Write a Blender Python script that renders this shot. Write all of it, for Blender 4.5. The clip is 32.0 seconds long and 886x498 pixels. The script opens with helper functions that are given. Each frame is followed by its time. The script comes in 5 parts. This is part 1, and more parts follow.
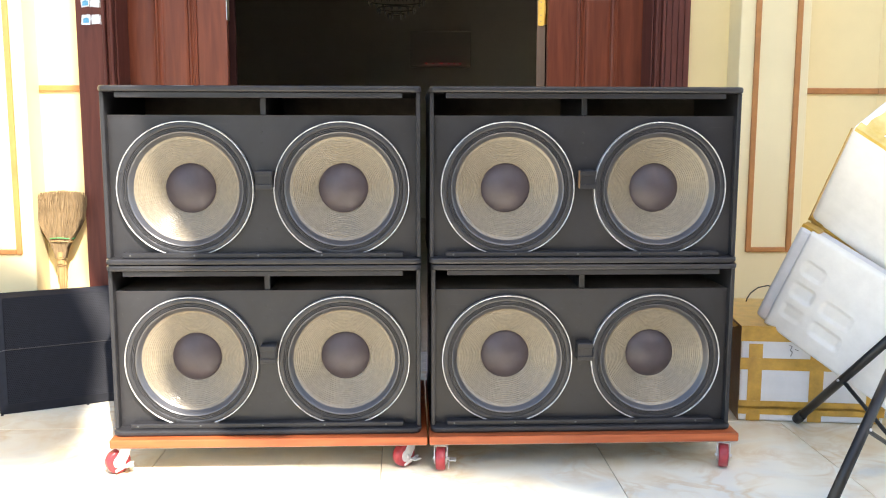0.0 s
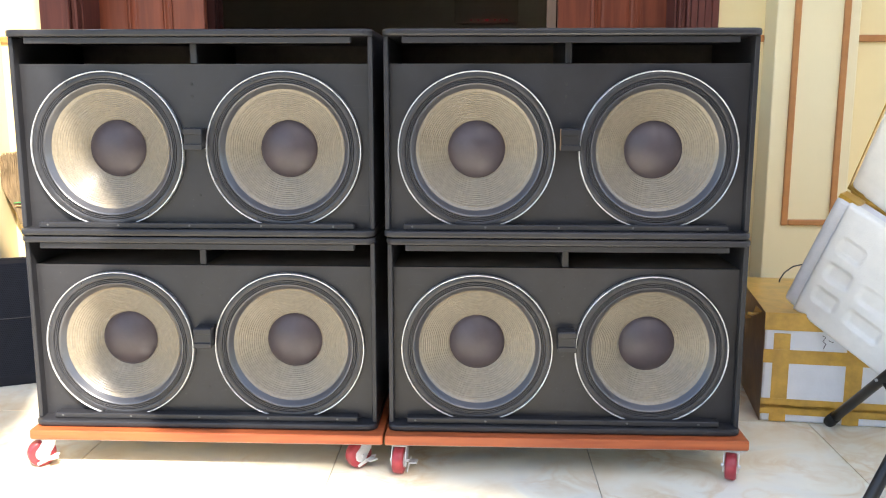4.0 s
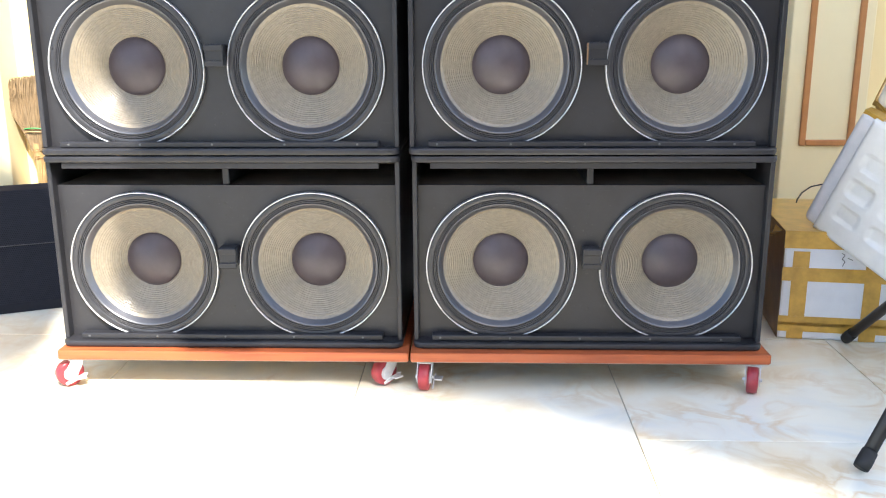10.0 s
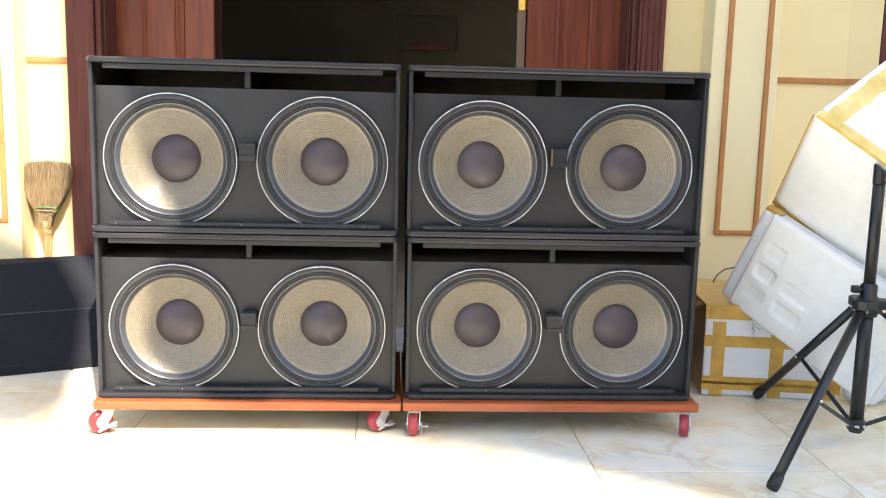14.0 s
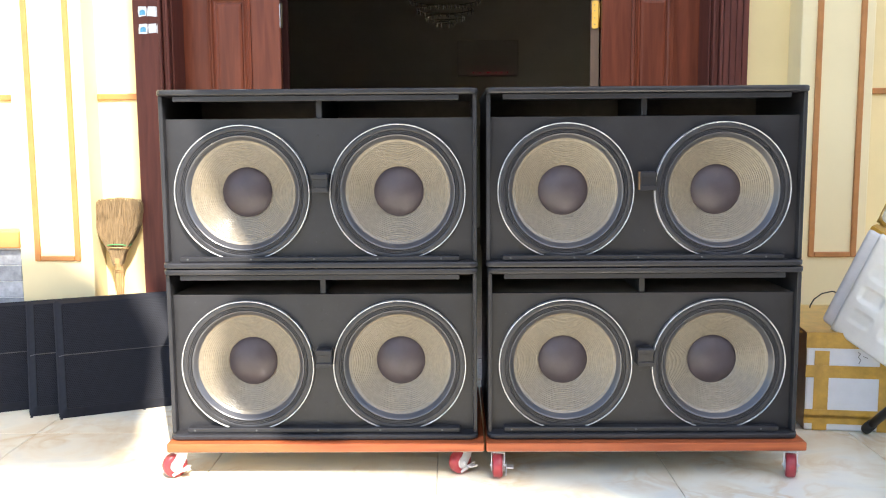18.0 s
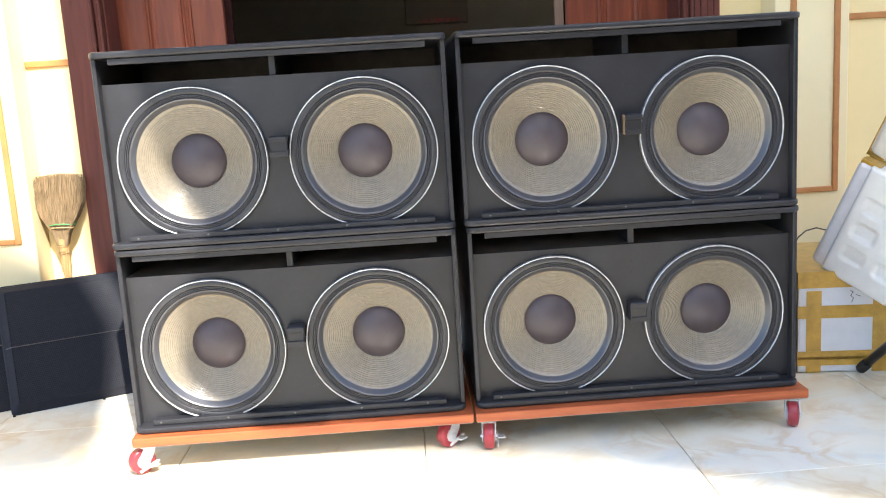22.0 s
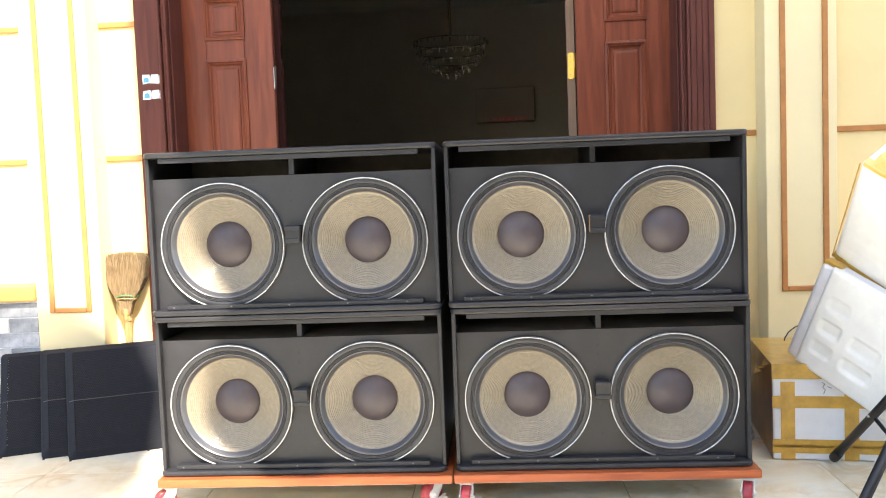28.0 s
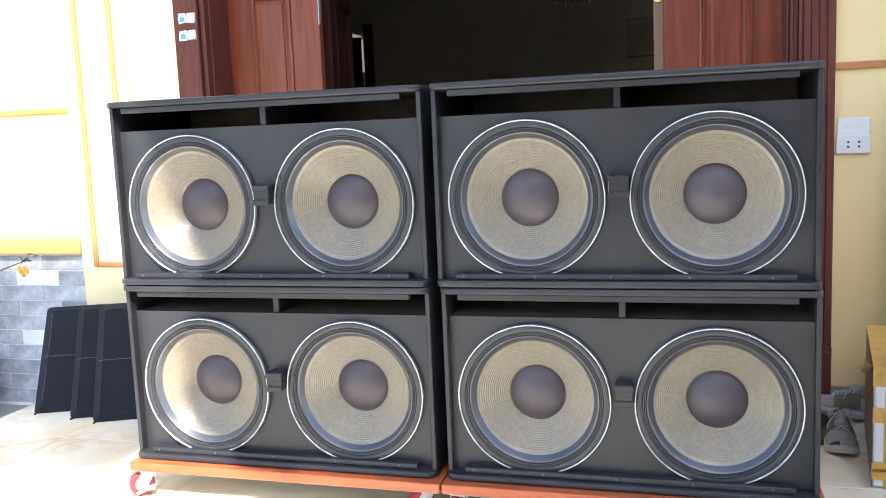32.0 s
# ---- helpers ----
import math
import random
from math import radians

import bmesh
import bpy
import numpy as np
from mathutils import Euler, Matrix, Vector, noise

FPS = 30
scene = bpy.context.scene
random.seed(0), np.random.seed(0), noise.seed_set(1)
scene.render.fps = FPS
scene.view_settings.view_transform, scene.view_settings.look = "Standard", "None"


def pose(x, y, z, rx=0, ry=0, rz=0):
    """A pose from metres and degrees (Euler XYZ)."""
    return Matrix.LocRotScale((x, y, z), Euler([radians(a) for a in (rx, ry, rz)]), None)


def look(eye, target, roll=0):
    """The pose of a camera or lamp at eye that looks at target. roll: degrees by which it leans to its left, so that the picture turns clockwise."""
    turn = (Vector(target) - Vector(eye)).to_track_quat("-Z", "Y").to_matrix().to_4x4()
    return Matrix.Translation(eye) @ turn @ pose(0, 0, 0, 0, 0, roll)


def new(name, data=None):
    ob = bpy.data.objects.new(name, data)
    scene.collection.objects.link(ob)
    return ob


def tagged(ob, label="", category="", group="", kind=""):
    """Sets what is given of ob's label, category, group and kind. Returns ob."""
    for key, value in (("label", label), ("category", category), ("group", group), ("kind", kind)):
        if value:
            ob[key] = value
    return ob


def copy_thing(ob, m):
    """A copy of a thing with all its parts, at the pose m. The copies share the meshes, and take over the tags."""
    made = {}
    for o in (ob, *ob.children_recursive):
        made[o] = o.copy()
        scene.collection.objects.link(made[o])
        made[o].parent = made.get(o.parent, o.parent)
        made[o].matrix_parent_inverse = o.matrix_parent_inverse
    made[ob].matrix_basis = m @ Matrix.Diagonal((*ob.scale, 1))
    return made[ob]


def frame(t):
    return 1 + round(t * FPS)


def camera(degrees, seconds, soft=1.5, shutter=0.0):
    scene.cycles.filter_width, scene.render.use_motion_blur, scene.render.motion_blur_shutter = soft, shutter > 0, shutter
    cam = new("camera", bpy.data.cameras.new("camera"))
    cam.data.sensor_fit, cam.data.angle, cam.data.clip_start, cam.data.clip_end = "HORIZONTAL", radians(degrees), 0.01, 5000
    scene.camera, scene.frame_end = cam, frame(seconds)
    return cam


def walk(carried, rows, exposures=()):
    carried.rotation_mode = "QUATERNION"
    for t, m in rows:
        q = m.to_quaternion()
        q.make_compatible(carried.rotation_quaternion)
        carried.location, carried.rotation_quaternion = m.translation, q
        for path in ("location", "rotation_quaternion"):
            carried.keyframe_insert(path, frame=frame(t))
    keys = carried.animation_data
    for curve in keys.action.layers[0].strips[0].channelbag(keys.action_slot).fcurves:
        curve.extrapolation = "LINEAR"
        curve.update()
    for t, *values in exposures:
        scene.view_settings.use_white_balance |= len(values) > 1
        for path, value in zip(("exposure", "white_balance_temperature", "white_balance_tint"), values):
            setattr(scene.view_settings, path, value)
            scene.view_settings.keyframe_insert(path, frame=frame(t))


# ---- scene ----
cam = camera(53.8, 32.0, soft=1.1)
PATH = [
    (0, (-0.052, -2.91, 1.146), (0.025, -0.929, 0.884), 0.1),
    (0.5, (-0.059, -2.959, 1.154), (-0.006, -0.977, 0.895), -0.4),
    (1, (-0.05, -2.97, 1.139), (0.014, -0.987, 0.882), -0.1),
    (1.5, (-0.043, -2.973, 1.154), (0.022, -0.991, 0.89), 0.1),
    (2, (-0.022, -2.974, 1.14), (0.037, -0.99, 0.894), 0.1),
    (2.5, (0.024, -2.941, 1.129), (0.065, -0.962, 0.845), 0.3),
    (3, (0.103, -2.86, 1.074), (0.117, -0.887, 0.748), 0.3),
    (3.5, (0.184, -2.667, 1.112), (0.166, -0.697, 0.767), 0.4),
    (5.5, (0.672, -2.242, 1.117), (0.287, -0.305, 0.802), -0.5),
    (6, (0.796, -2.211, 1.127), (0.315, -0.294, 0.822), 0.5),
    (6.5, (0.867, -2.22, 1.12), (0.354, -0.317, 0.781), 0.3),
    (7, (0.895, -2.232, 1.115), (0.417, -0.327, 0.735), 0.9),
    (7.5, (0.905, -2.259, 1.118), (0.399, -0.357, 0.76), 1.3),
    (8, (0.883, -2.28, 1.122), (0.291, -0.404, 0.762), 0.8),
    (8.5, (0.744, -2.269, 1.103), (0.202, -0.383, 0.718), 0.7),
    (9, (0.52, -2.308, 1.093), (0.13, -0.381, 0.728), 1.2),
    (9.5, (0.321, -2.398, 1.122), (0.131, -0.46, 0.664), 1.3),
    (10, (0.198, -2.505, 1.06), (0.13, -0.566, 0.574), -0.3),
    (10.5, (-0.03, -2.522, 1.073), (-0.046, -0.576, 0.612), -1.5),
    (11, (-0.164, -2.549, 1.094), (-0.145, -0.588, 0.7), -1.0),
    (11.5, (-0.189, -2.573, 1.093), (-0.157, -0.608, 0.722), 0.2),
    (12, (-0.12, -2.632, 1.093), (-0.082, -0.667, 0.724), 1.3),
    (12.5, (-0.018, -2.744, 1.086), (-0.053, -0.777, 0.723), 1.1),
    (13, (0.013, -2.827, 1.123), (-0.043, -0.85, 0.826), 0.2),
    (13.5, (-0.009, -2.902, 1.123), (0.021, -0.922, 0.843), 0.9),
    (14, (-0.031, -3.027, 1.118), (0.084, -1.052, 0.825), 1.4),
    (14.5, (0.008, -3.098, 1.124), (0.107, -1.12, 0.846), 1.3),
    (16.5, (-0.02, -3.111, 1.105), (0.038, -1.126, 0.865), 0.7),
    (17, (-0.095, -3.08, 1.093), (-0.019, -1.098, 0.832), 0.7),
    (17.5, (-0.124, -3.017, 1.108), (-0.099, -1.033, 0.859), 1.8),
    (18, (-0.091, -2.876, 1.115), (-0.116, -0.89, 0.879), -0.4),
    (18.5, (-0.076, -2.756, 1.104), (-0.117, -0.769, 0.88), -1.7),
    (19, (-0.114, -2.697, 1.11), (-0.067, -0.712, 0.867), -0.8),
    (19.5, (-0.164, -2.663, 1.104), (-0.039, -0.686, 0.828), -1.1),
    (20, (-0.167, -2.664, 1.103), (-0.033, -0.689, 0.814), -2.0),
    (20.5, (-0.141, -2.663, 1.117), (-0.051, -0.693, 0.784), -3.0),
    (21, (-0.137, -2.658, 1.122), (-0.06, -0.689, 0.778), -3.8),
    (21.5, (-0.159, -2.662, 1.114), (-0.096, -0.695, 0.757), -3.6),
    (22, (-0.153, -2.662, 1.117), (-0.081, -0.694, 0.77), -3.5),
    (22.5, (-0.143, -2.663, 1.115), (-0.085, -0.688, 0.804), -3.5),
    (23, (-0.101, -2.675, 1.119), (-0.039, -0.698, 0.822), -3.5),
    (23.5, (-0.048, -2.701, 1.108), (-0.008, -0.725, 0.798), -3.3),
    (24, (-0.041, -2.738, 1.103), (-0.049, -0.765, 0.779), -3.8),
    (24.5, (-0.057, -2.834, 1.104), (-0.105, -0.864, 0.765), -3.4),
    (25, (-0.066, -2.939, 1.103), (-0.094, -0.968, 0.769), -2.4),
    (25.5, (0.021, -3.0, 1.122), (-0.013, -1.019, 0.85), -1.7),
    (26, (0.163, -3.044, 1.107), (0.083, -1.058, 0.892), -0.7),
    (26.5, (0.209, -3.063, 1.118), (0.146, -1.071, 0.947), -2.0),
    (28.5, (0.186, -3.069, 1.129), (0.056, -1.078, 0.996), -2.1),
    (29, (0.295, -3.046, 1.116), (0.175, -1.059, 0.917), -2.3),
    (29.5, (0.338, -2.947, 1.101), (0.292, -0.962, 0.867), -1.7),
    (30, (0.359, -2.719, 1.135), (0.392, -0.732, 0.911), -0.3),
    (30.3, (0.349, -2.619, 1.141), (0.41, -0.635, 0.893), 0.0),
    (30.5, (0.367, -2.603, 1.137), (0.389, -0.62, 0.877), -0.1),
    (31, (0.457, -2.452, 1.157), (0.236, -0.482, 0.891), -1.5),
    (31.6, (0.643, -2.361, 1.155), (0.166, -0.435, 0.901), -3.2),
    (32, (0.731, -2.43, 1.152), (0.183, -0.524, 0.894), -2.4),
]
EXPOSURES = [(0.0, 1.78, 7120, 10), (2.0, 1.78, 7120, 10), (3.0, 1.70, 7070, 10), (5.5, 1.75, 6590, 10), (6.5, 1.75, 6440, 10), (9.0, 1.77, 6540, 10), (12.0, 1.75, 6790, 10), (14.0, 1.69, 7090, 10), (17.0, 1.66, 7040, 10), (18.5, 1.75, 6740, 10), (20.0, 1.75, 6640, 10),
             (25.0, 1.75, 6870, 10), (26.5, 1.81, 7170, 10), (28.5, 1.98, 7270, 10), (29.4, 1.87, 7220, 10), (30.0, 1.40, 6870, 10), (30.6, 1.52, 6600, 10), (31.0, 2.03, 6280, 10), (32.0, 1.96, 6320, 10)]
walk(cam, [(t, look(eye, target, roll)) for t, eye, target, roll in PATH], EXPOSURES)

# ---- world, sun, exposure ----
SUN_AZ = Vector((0.35, -0.937, 0.0)).normalized()      # towards the sun, over the ground
SUN_EL = radians(48)
world = bpy.data.worlds.new("sky")
scene.world = world
world.use_nodes = True
wn = world.node_tree.nodes
sky = wn.new("ShaderNodeTexSky")
sky.sky_type, sky.sun_disc = "NISHITA", False
sky.sun_elevation = SUN_EL
sky.sun_rotation = math.atan2(SUN_AZ.x, SUN_AZ.y)
sky.air_density, sky.dust_density, sky.ozone_density = 1.0, 1.0, 2.0
wn["Background"].inputs["Strength"].default_value = 0.15
world.node_tree.links.new(sky.outputs[0], wn["Background"].inputs["Color"])
sun = new("sun", bpy.data.lights.new("sun", "SUN"))
sun.data.energy, sun.data.angle, sun.data.color = 4.0, radians(0.5), (1.0, 0.965, 0.90)
to_sun = SUN_AZ * math.cos(SUN_EL) + Vector((0, 0, math.sin(SUN_EL)))
sun.matrix_world = look(to_sun * 20, (0, 0, 0))


# ---- materials ----
def mat(name, color, rough=0.5, metal=0.0, var=0.0, scale=8.0, bump=0.0, bump_scale=80.0, coat=0.0, stretch=(1, 1, 1), spec=0.5,
        second=None, rand=0.0, rough_var=0.0):
    """A painted or natural surface: base colour with stains at one scale, grain and relief at another."""
    m = bpy.data.materials.new(name)
    m.use_nodes = True
    t = m.node_tree
    N, L = t.nodes, t.links
    b = N["Principled BSDF"]
    b.inputs["Roughness"].default_value = rough
    b.inputs["Metallic"].default_value = metal
    b.inputs["Coat Weight"].default_value = coat
    b.inputs["Coat Roughness"].default_value = 0.30
    b.inputs["Specular IOR Level"].default_value = spec
    b.inputs["Base Color"].default_value = (*color, 1)
    co = N.new("ShaderNodeTexCoord")
    mp = N.new("ShaderNodeMapping")
    mp.inputs["Scale"].default_value = stretch
    L.new(co.outputs["Object"], mp.inputs["Vector"])
    src = mp.outputs[0]
    if var or second:
        n1 = N.new("ShaderNodeTexNoise")
        n1.inputs["Scale"].default_value, n1.inputs["Detail"].default_value = scale, 8
        n1.inputs["Roughness"].default_value = 0.62
        L.new(src, n1.inputs["Vector"])
        ramp = N.new("ShaderNodeValToRGB")
        e = ramp.color_ramp.elements
        lo = tuple(c * (1 - var) for c in color)
        hi = second or tuple(min(1, c * (1 + var)) for c in color)
        e[0].position, e[1].position = 0.32, 0.68
        e[0].color, e[1].color = (*lo, 1), (*hi, 1)
        L.new(n1.outputs["Fac"], ramp.inputs["Fac"])
        out = ramp.outputs["Color"]
        if rand:
            oi = N.new("ShaderNodeObjectInfo")
            hs = N.new("ShaderNodeHueSaturation")
            mr = N.new("ShaderNodeMapRange")
            mr.inputs["To Min"].default_value, mr.inputs["To Max"].default_value = 1 - rand, 1 + rand
            L.new(oi.outputs["Random"], mr.inputs["Value"])
            L.new(mr.outputs[0], hs.inputs["Value"])
            L.new(out, hs.inputs["Color"])
            out = hs.outputs["Color"]
        L.new(out, b.inputs["Base Color"])
        if rough_var:
            rr = N.new("ShaderNodeMapRange")
            rr.inputs["To Min"].default_value, rr.inputs["To Max"].default_value = rough - rough_var, rough + rough_var
            L.new(n1.outputs["Fac"], rr.inputs["Value"])
            L.new(rr.outputs[0], b.inputs["Roughness"])
    if bump:
        n2 = N.new("ShaderNodeTexNoise")
        n2.inputs["Scale"].default_value, n2.inputs["Detail"].default_value = bump_scale, 4
        L.new(src, n2.inputs["Vector"])
        bp = N.new("ShaderNodeBump")
        bp.inputs["Strength"].default_value, bp.inputs["Distance"].default_value = bump, 0.004
        L.new(n2.outputs["Fac"], bp.inputs["Height"])
        L.new(bp.outputs[0], b.inputs["Normal"])
    return m


def marble(name, joint=False):
    """Polished beige porcelain tile: cloudy cream with rusty veins and pale blue-grey patches."""
    m = bpy.data.materials.new(name)
    m.use_nodes = True
    t = m.node_tree
    N, L = t.nodes, t.links
    b = N["Principled BSDF"]
    b.inputs["Roughness"].default_value = 0.16
    co, oi = N.new("ShaderNodeTexCoord"), N.new("ShaderNodeObjectInfo")
    ad = N.new("ShaderNodeVectorMath")
    ad.operation = "MULTIPLY_ADD"
    cb = N.new("ShaderNodeCombineXYZ")
    L.new(oi.outputs["Random"], cb.inputs[0]), L.new(oi.outputs["Random"], cb.inputs[1])
    ad.inputs[1].default_value = (37, 23, 11)
    L.new(cb.outputs[0], ad.inputs[0]), L.new(co.outputs["Object"], ad.inputs[2])
    n1 = N.new("ShaderNodeTexNoise")
    n1.inputs["Scale"].default_value, n1.inputs["Detail"].default_value, n1.inputs["Distortion"].default_value = 3.2, 7, 0.9
    L.new(ad.outputs[0], n1.inputs["Vector"])
    r1 = N.new("ShaderNodeValToRGB")
    e = r1.color_ramp.elements
    e[0].position, e[0].color = 0.25, (0.72, 0.735, 0.68, 1)
    e[1].position, e[1].color = 0.72, (0.84, 0.71, 0.50, 1)
    mid = e.new(0.48)
    mid.color = (0.89, 0.845, 0.70, 1)
    L.new(n1.outputs["Fac"], r1.inputs["Fac"])
    n2 = N.new("ShaderNodeTexNoise")
    n2.inputs["Scale"].default_value, n2.inputs["Detail"].default_value, n2.inputs["Distortion"].default_value = 4.5, 5, 1.6
    L.new(ad.outputs[0], n2.inputs["Vector"])
    r2 = N.new("ShaderNodeValToRGB")
    f = r2.color_ramp.elements
    f[0].position, f[0].color = 0.41, (0, 0, 0, 1)
    f[1].position, f[1].color = 0.60, (0, 0, 0, 1)
    vein = f.new(0.50)
    vein.color = (0.75, 0.75, 0.75, 1)
    L.new(n2.outputs["Fac"], r2.inputs["Fac"])
    mx = N.new("ShaderNodeMix")
    mx.data_type = "RGBA"
    mx.inputs["B"].default_value = (0.72, 0.53, 0.30, 1)
    n3, r3, mu = N.new("ShaderNodeTexNoise"), N.new("ShaderNodeMapRange"), N.new("ShaderNodeMath")
    n3.inputs["Scale"].default_value, n3.inputs["Detail"].default_value = 3.5, 5
    r3.inputs["From Min"].default_value, r3.inputs["From Max"].default_value = 0.42, 0.64
    mu.operation = "MULTIPLY"
    L.new(ad.outputs[0], n3.inputs["Vector"]), L.new(n3.outputs["Fac"], r3.inputs["Value"])
    L.new(r2.outputs[0], mu.inputs[0]), L.new(r3.outputs[0], mu.inputs[1])
    L.new(mu.outputs[0], mx.inputs["Factor"]), L.new(r1.outputs[0], mx.inputs["A"])
    L.new(mx.outputs["Result"], b.inputs["Base Color"])
    return m


def wood(name, dark, light, scale=6.0, rough=0.35, coat=0.3, axis=2, spec=0.3):
    """Varnished timber with grain that runs along one axis."""
    m = bpy.data.materials.new(name)
    m.use_nodes = True
    t = m.node_tree
    N, L = t.nodes, t.links
    b = N["Principled BSDF"]
    b.inputs["Roughness"].default_value, b.inputs["Coat Weight"].default_value = rough, coat
    b.inputs["Specular IOR Level"].default_value = spec
    b.inputs["Coat Roughness"].default_value = 0.25
    co, mp = N.new("ShaderNodeTexCoord"), N.new("ShaderNodeMapping")
    s = [9.0, 9.0, 9.0]
    s[axis] = 0.7
    mp.inputs["Scale"].default_value = s
    L.new(co.outputs["Object"], mp.inputs["Vector"])
    n1 = N.new("ShaderNodeTexNoise")
    n1.inputs["Scale"].default_value, n1.inputs["Detail"].default_value, n1.inputs["Distortion"].default_value = scale, 9, 0.6
    L.new(mp.outputs[0], n1.inputs["Vector"])
    r = N.new("ShaderNodeValToRGB")
    r.color_ramp.elements[0].position, r.color_ramp.elements[0].color = 0.3, (*dark, 1)
    r.color_ramp.elements[1].position, r.color_ramp.elements[1].color = 0.7, (*light, 1)
    L.new(n1.outputs["Fac"], r.inputs["Fac"])
    L.new(r.outputs[0], b.inputs["Base Color"])
    bp = N.new("ShaderNodeBump")
    bp.inputs["Strength"].default_value, bp.inputs["Distance"].default_value = 0.12, 0.002
    L.new(n1.outputs["Fac"], bp.inputs["Height"])
    L.new(bp.outputs[0], b.inputs["Normal"])
    return m



def dusty(m, dust, amount):
    """Lays faint dust clouds, specks and fine scratches over a painted surface."""
    t = m.node_tree
    N, L = t.nodes, t.links
    b = N["Principled BSDF"]
    src = b.inputs["Base Color"].links[0].from_socket
    geo, oi, ad = N.new("ShaderNodeNewGeometry"), N.new("ShaderNodeObjectInfo"), N.new("ShaderNodeVectorMath")
    L.new(geo.outputs["Position"], ad.inputs[0]), L.new(oi.outputs["Random"], ad.inputs[1])

    def cover(scale, lo, hi, stretch=(1, 1, 1), detail=6):
        mp, n, r = N.new("ShaderNodeMapping"), N.new("ShaderNodeTexNoise"), N.new("ShaderNodeMapRange")
        mp.inputs["Scale"].default_value = stretch
        n.inputs["Scale"].default_value, n.inputs["Detail"].default_value = scale, detail
        r.inputs["From Min"].default_value, r.inputs["From Max"].default_value = lo, hi
        L.new(ad.outputs[0], mp.inputs["Vector"]), L.new(mp.outputs[0], n.inputs["Vector"]), L.new(n.outputs["Fac"], r.inputs["Value"])
        return r.outputs[0]
    parts = [cover(3.0, 0.42, 0.80), cover(110.0, 0.69, 0.74, (1, 1, 1), 2), cover(16.0, 0.70, 0.73, (0.25, 1, 6), 3)]
    weights = (0.5, 0.9, 0.45)
    tot = None
    for p, w in zip(parts, weights):
        k = N.new("ShaderNodeMath")
        k.operation = "MULTIPLY"
        k.inputs[1].default_value = w * amount
        L.new(p, k.inputs[0])
        if tot is None:
            tot = k.outputs[0]
        else:
            a = N.new("ShaderNodeMath")
            a.operation, a.use_clamp = "ADD", True
            L.new(tot, a.inputs[0]), L.new(k.outputs[0], a.inputs[1])
            tot = a.outputs[0]
    mx = N.new("ShaderNodeMix")
    mx.data_type = "RGBA"
    mx.inputs["B"].default_value = (*dust, 1)
    L.new(tot, mx.inputs["Factor"]), L.new(src, mx.inputs["A"])
    L.new(mx.outputs["Result"], b.inputs["Base Color"])
    return m


M_CAB = dusty(mat("black_cabinet_paint", (0.0215, 0.0213, 0.0246), 0.38, var=0.25, scale=5, bump=0.05, bump_scale=260, rough_var=0.09, spec=0.38), (0.11, 0.105, 0.105), 0.17)
M_CAB_IN = mat("bare_port_board", (0.1890, 0.1548, 0.1152), 0.7, var=0.3, scale=9, bump=0.2, bump_scale=120)
M_SCUFF = mat("rubbed_bare_edge", (0.20, 0.195, 0.185), 0.6, var=0.3, scale=60)
M_GASKET = mat("black_gasket", (0.027, 0.027, 0.031), 0.36, var=0.25, scale=30, bump=0.1, bump_scale=300)
M_ROLL = mat("grey_coated_cone_rim", (0.046, 0.046, 0.052), 0.30, var=0.1, scale=40, bump=0.06, bump_scale=400, coat=1.0, spec=0.7)
M_SURROUND = mat("coated_cloth_surround", (0.034, 0.034, 0.039), 0.34, var=0.2, scale=60, bump=0.12, bump_scale=500)
M_CONE = mat("tan_paper_cone", (0.205, 0.171, 0.122), 0.37, var=0.13, scale=70, bump=0.25, bump_scale=300, spec=0.45, rough_var=0.05, coat=0.8)
M_CONE.node_tree.nodes["Principled BSDF"].inputs["Coat Roughness"].default_value = 0.22
M_CAP = mat("brown_dust_cap", (0.058, 0.045, 0.052), 0.42, var=0.14, scale=20, bump=0.05, bump_scale=420)
M_SILVER = mat("bare_aluminium_edge", (0.60, 0.60, 0.61), 0.32, metal=0.7, var=0.35, scale=28)
M_STEEL = mat("zinc_plated_steel", (0.70, 0.70, 0.71), 0.38, metal=0.35, var=0.12, scale=40)
M_SCREW = mat("dull_screw_steel", (0.14, 0.14, 0.14), 0.45, metal=0.4)
M_DOLLY = wood("varnished_red_brown_board", (0.33, 0.072, 0.027), (0.50, 0.132, 0.045), 5, 0.38, 0.25, axis=0)
M_BAREWOOD = mat("bare_tan_wood", (0.26, 0.155, 0.08), 0.7, var=0.2, scale=30)
M_UNDERLAY = mat("pale_bounce_underlay", (0.36, 0.31, 0.25), 0.8, var=0.2, scale=9)
M_WHEEL = mat("red_polyurethane_tread", (0.34, 0.035, 0.045), 0.32, var=0.18, scale=35, bump=0.05)
M_DOOR = wood("dark_red_varnished_wood", (0.092, 0.028, 0.0205), (0.150, 0.045, 0.032), 4, 0.46, 0.0, axis=2, spec=0.2)
M_LEAF = wood("red_varnished_leaf", (0.160, 0.037, 0.0165), (0.265, 0.066, 0.029), 4, 0.40, 0.10, axis=2, spec=0.25)
M_WALL = mat("cream_wall_paint", (0.87, 0.69, 0.355), 0.6, var=0.035, scale=2.2, bump=0.06, bump_scale=150)
M_PILASTER = mat("pale_cream_pilaster_paint", (0.84, 0.70, 0.41), 0.6, var=0.035, scale=2.4, bump=0.05, bump_scale=150)
M_TRIM = mat("ochre_brown_trim_paint", (0.47, 0.195, 0.058), 0.5, var=0.12, scale=14, bump=0.05, bump_scale=120)
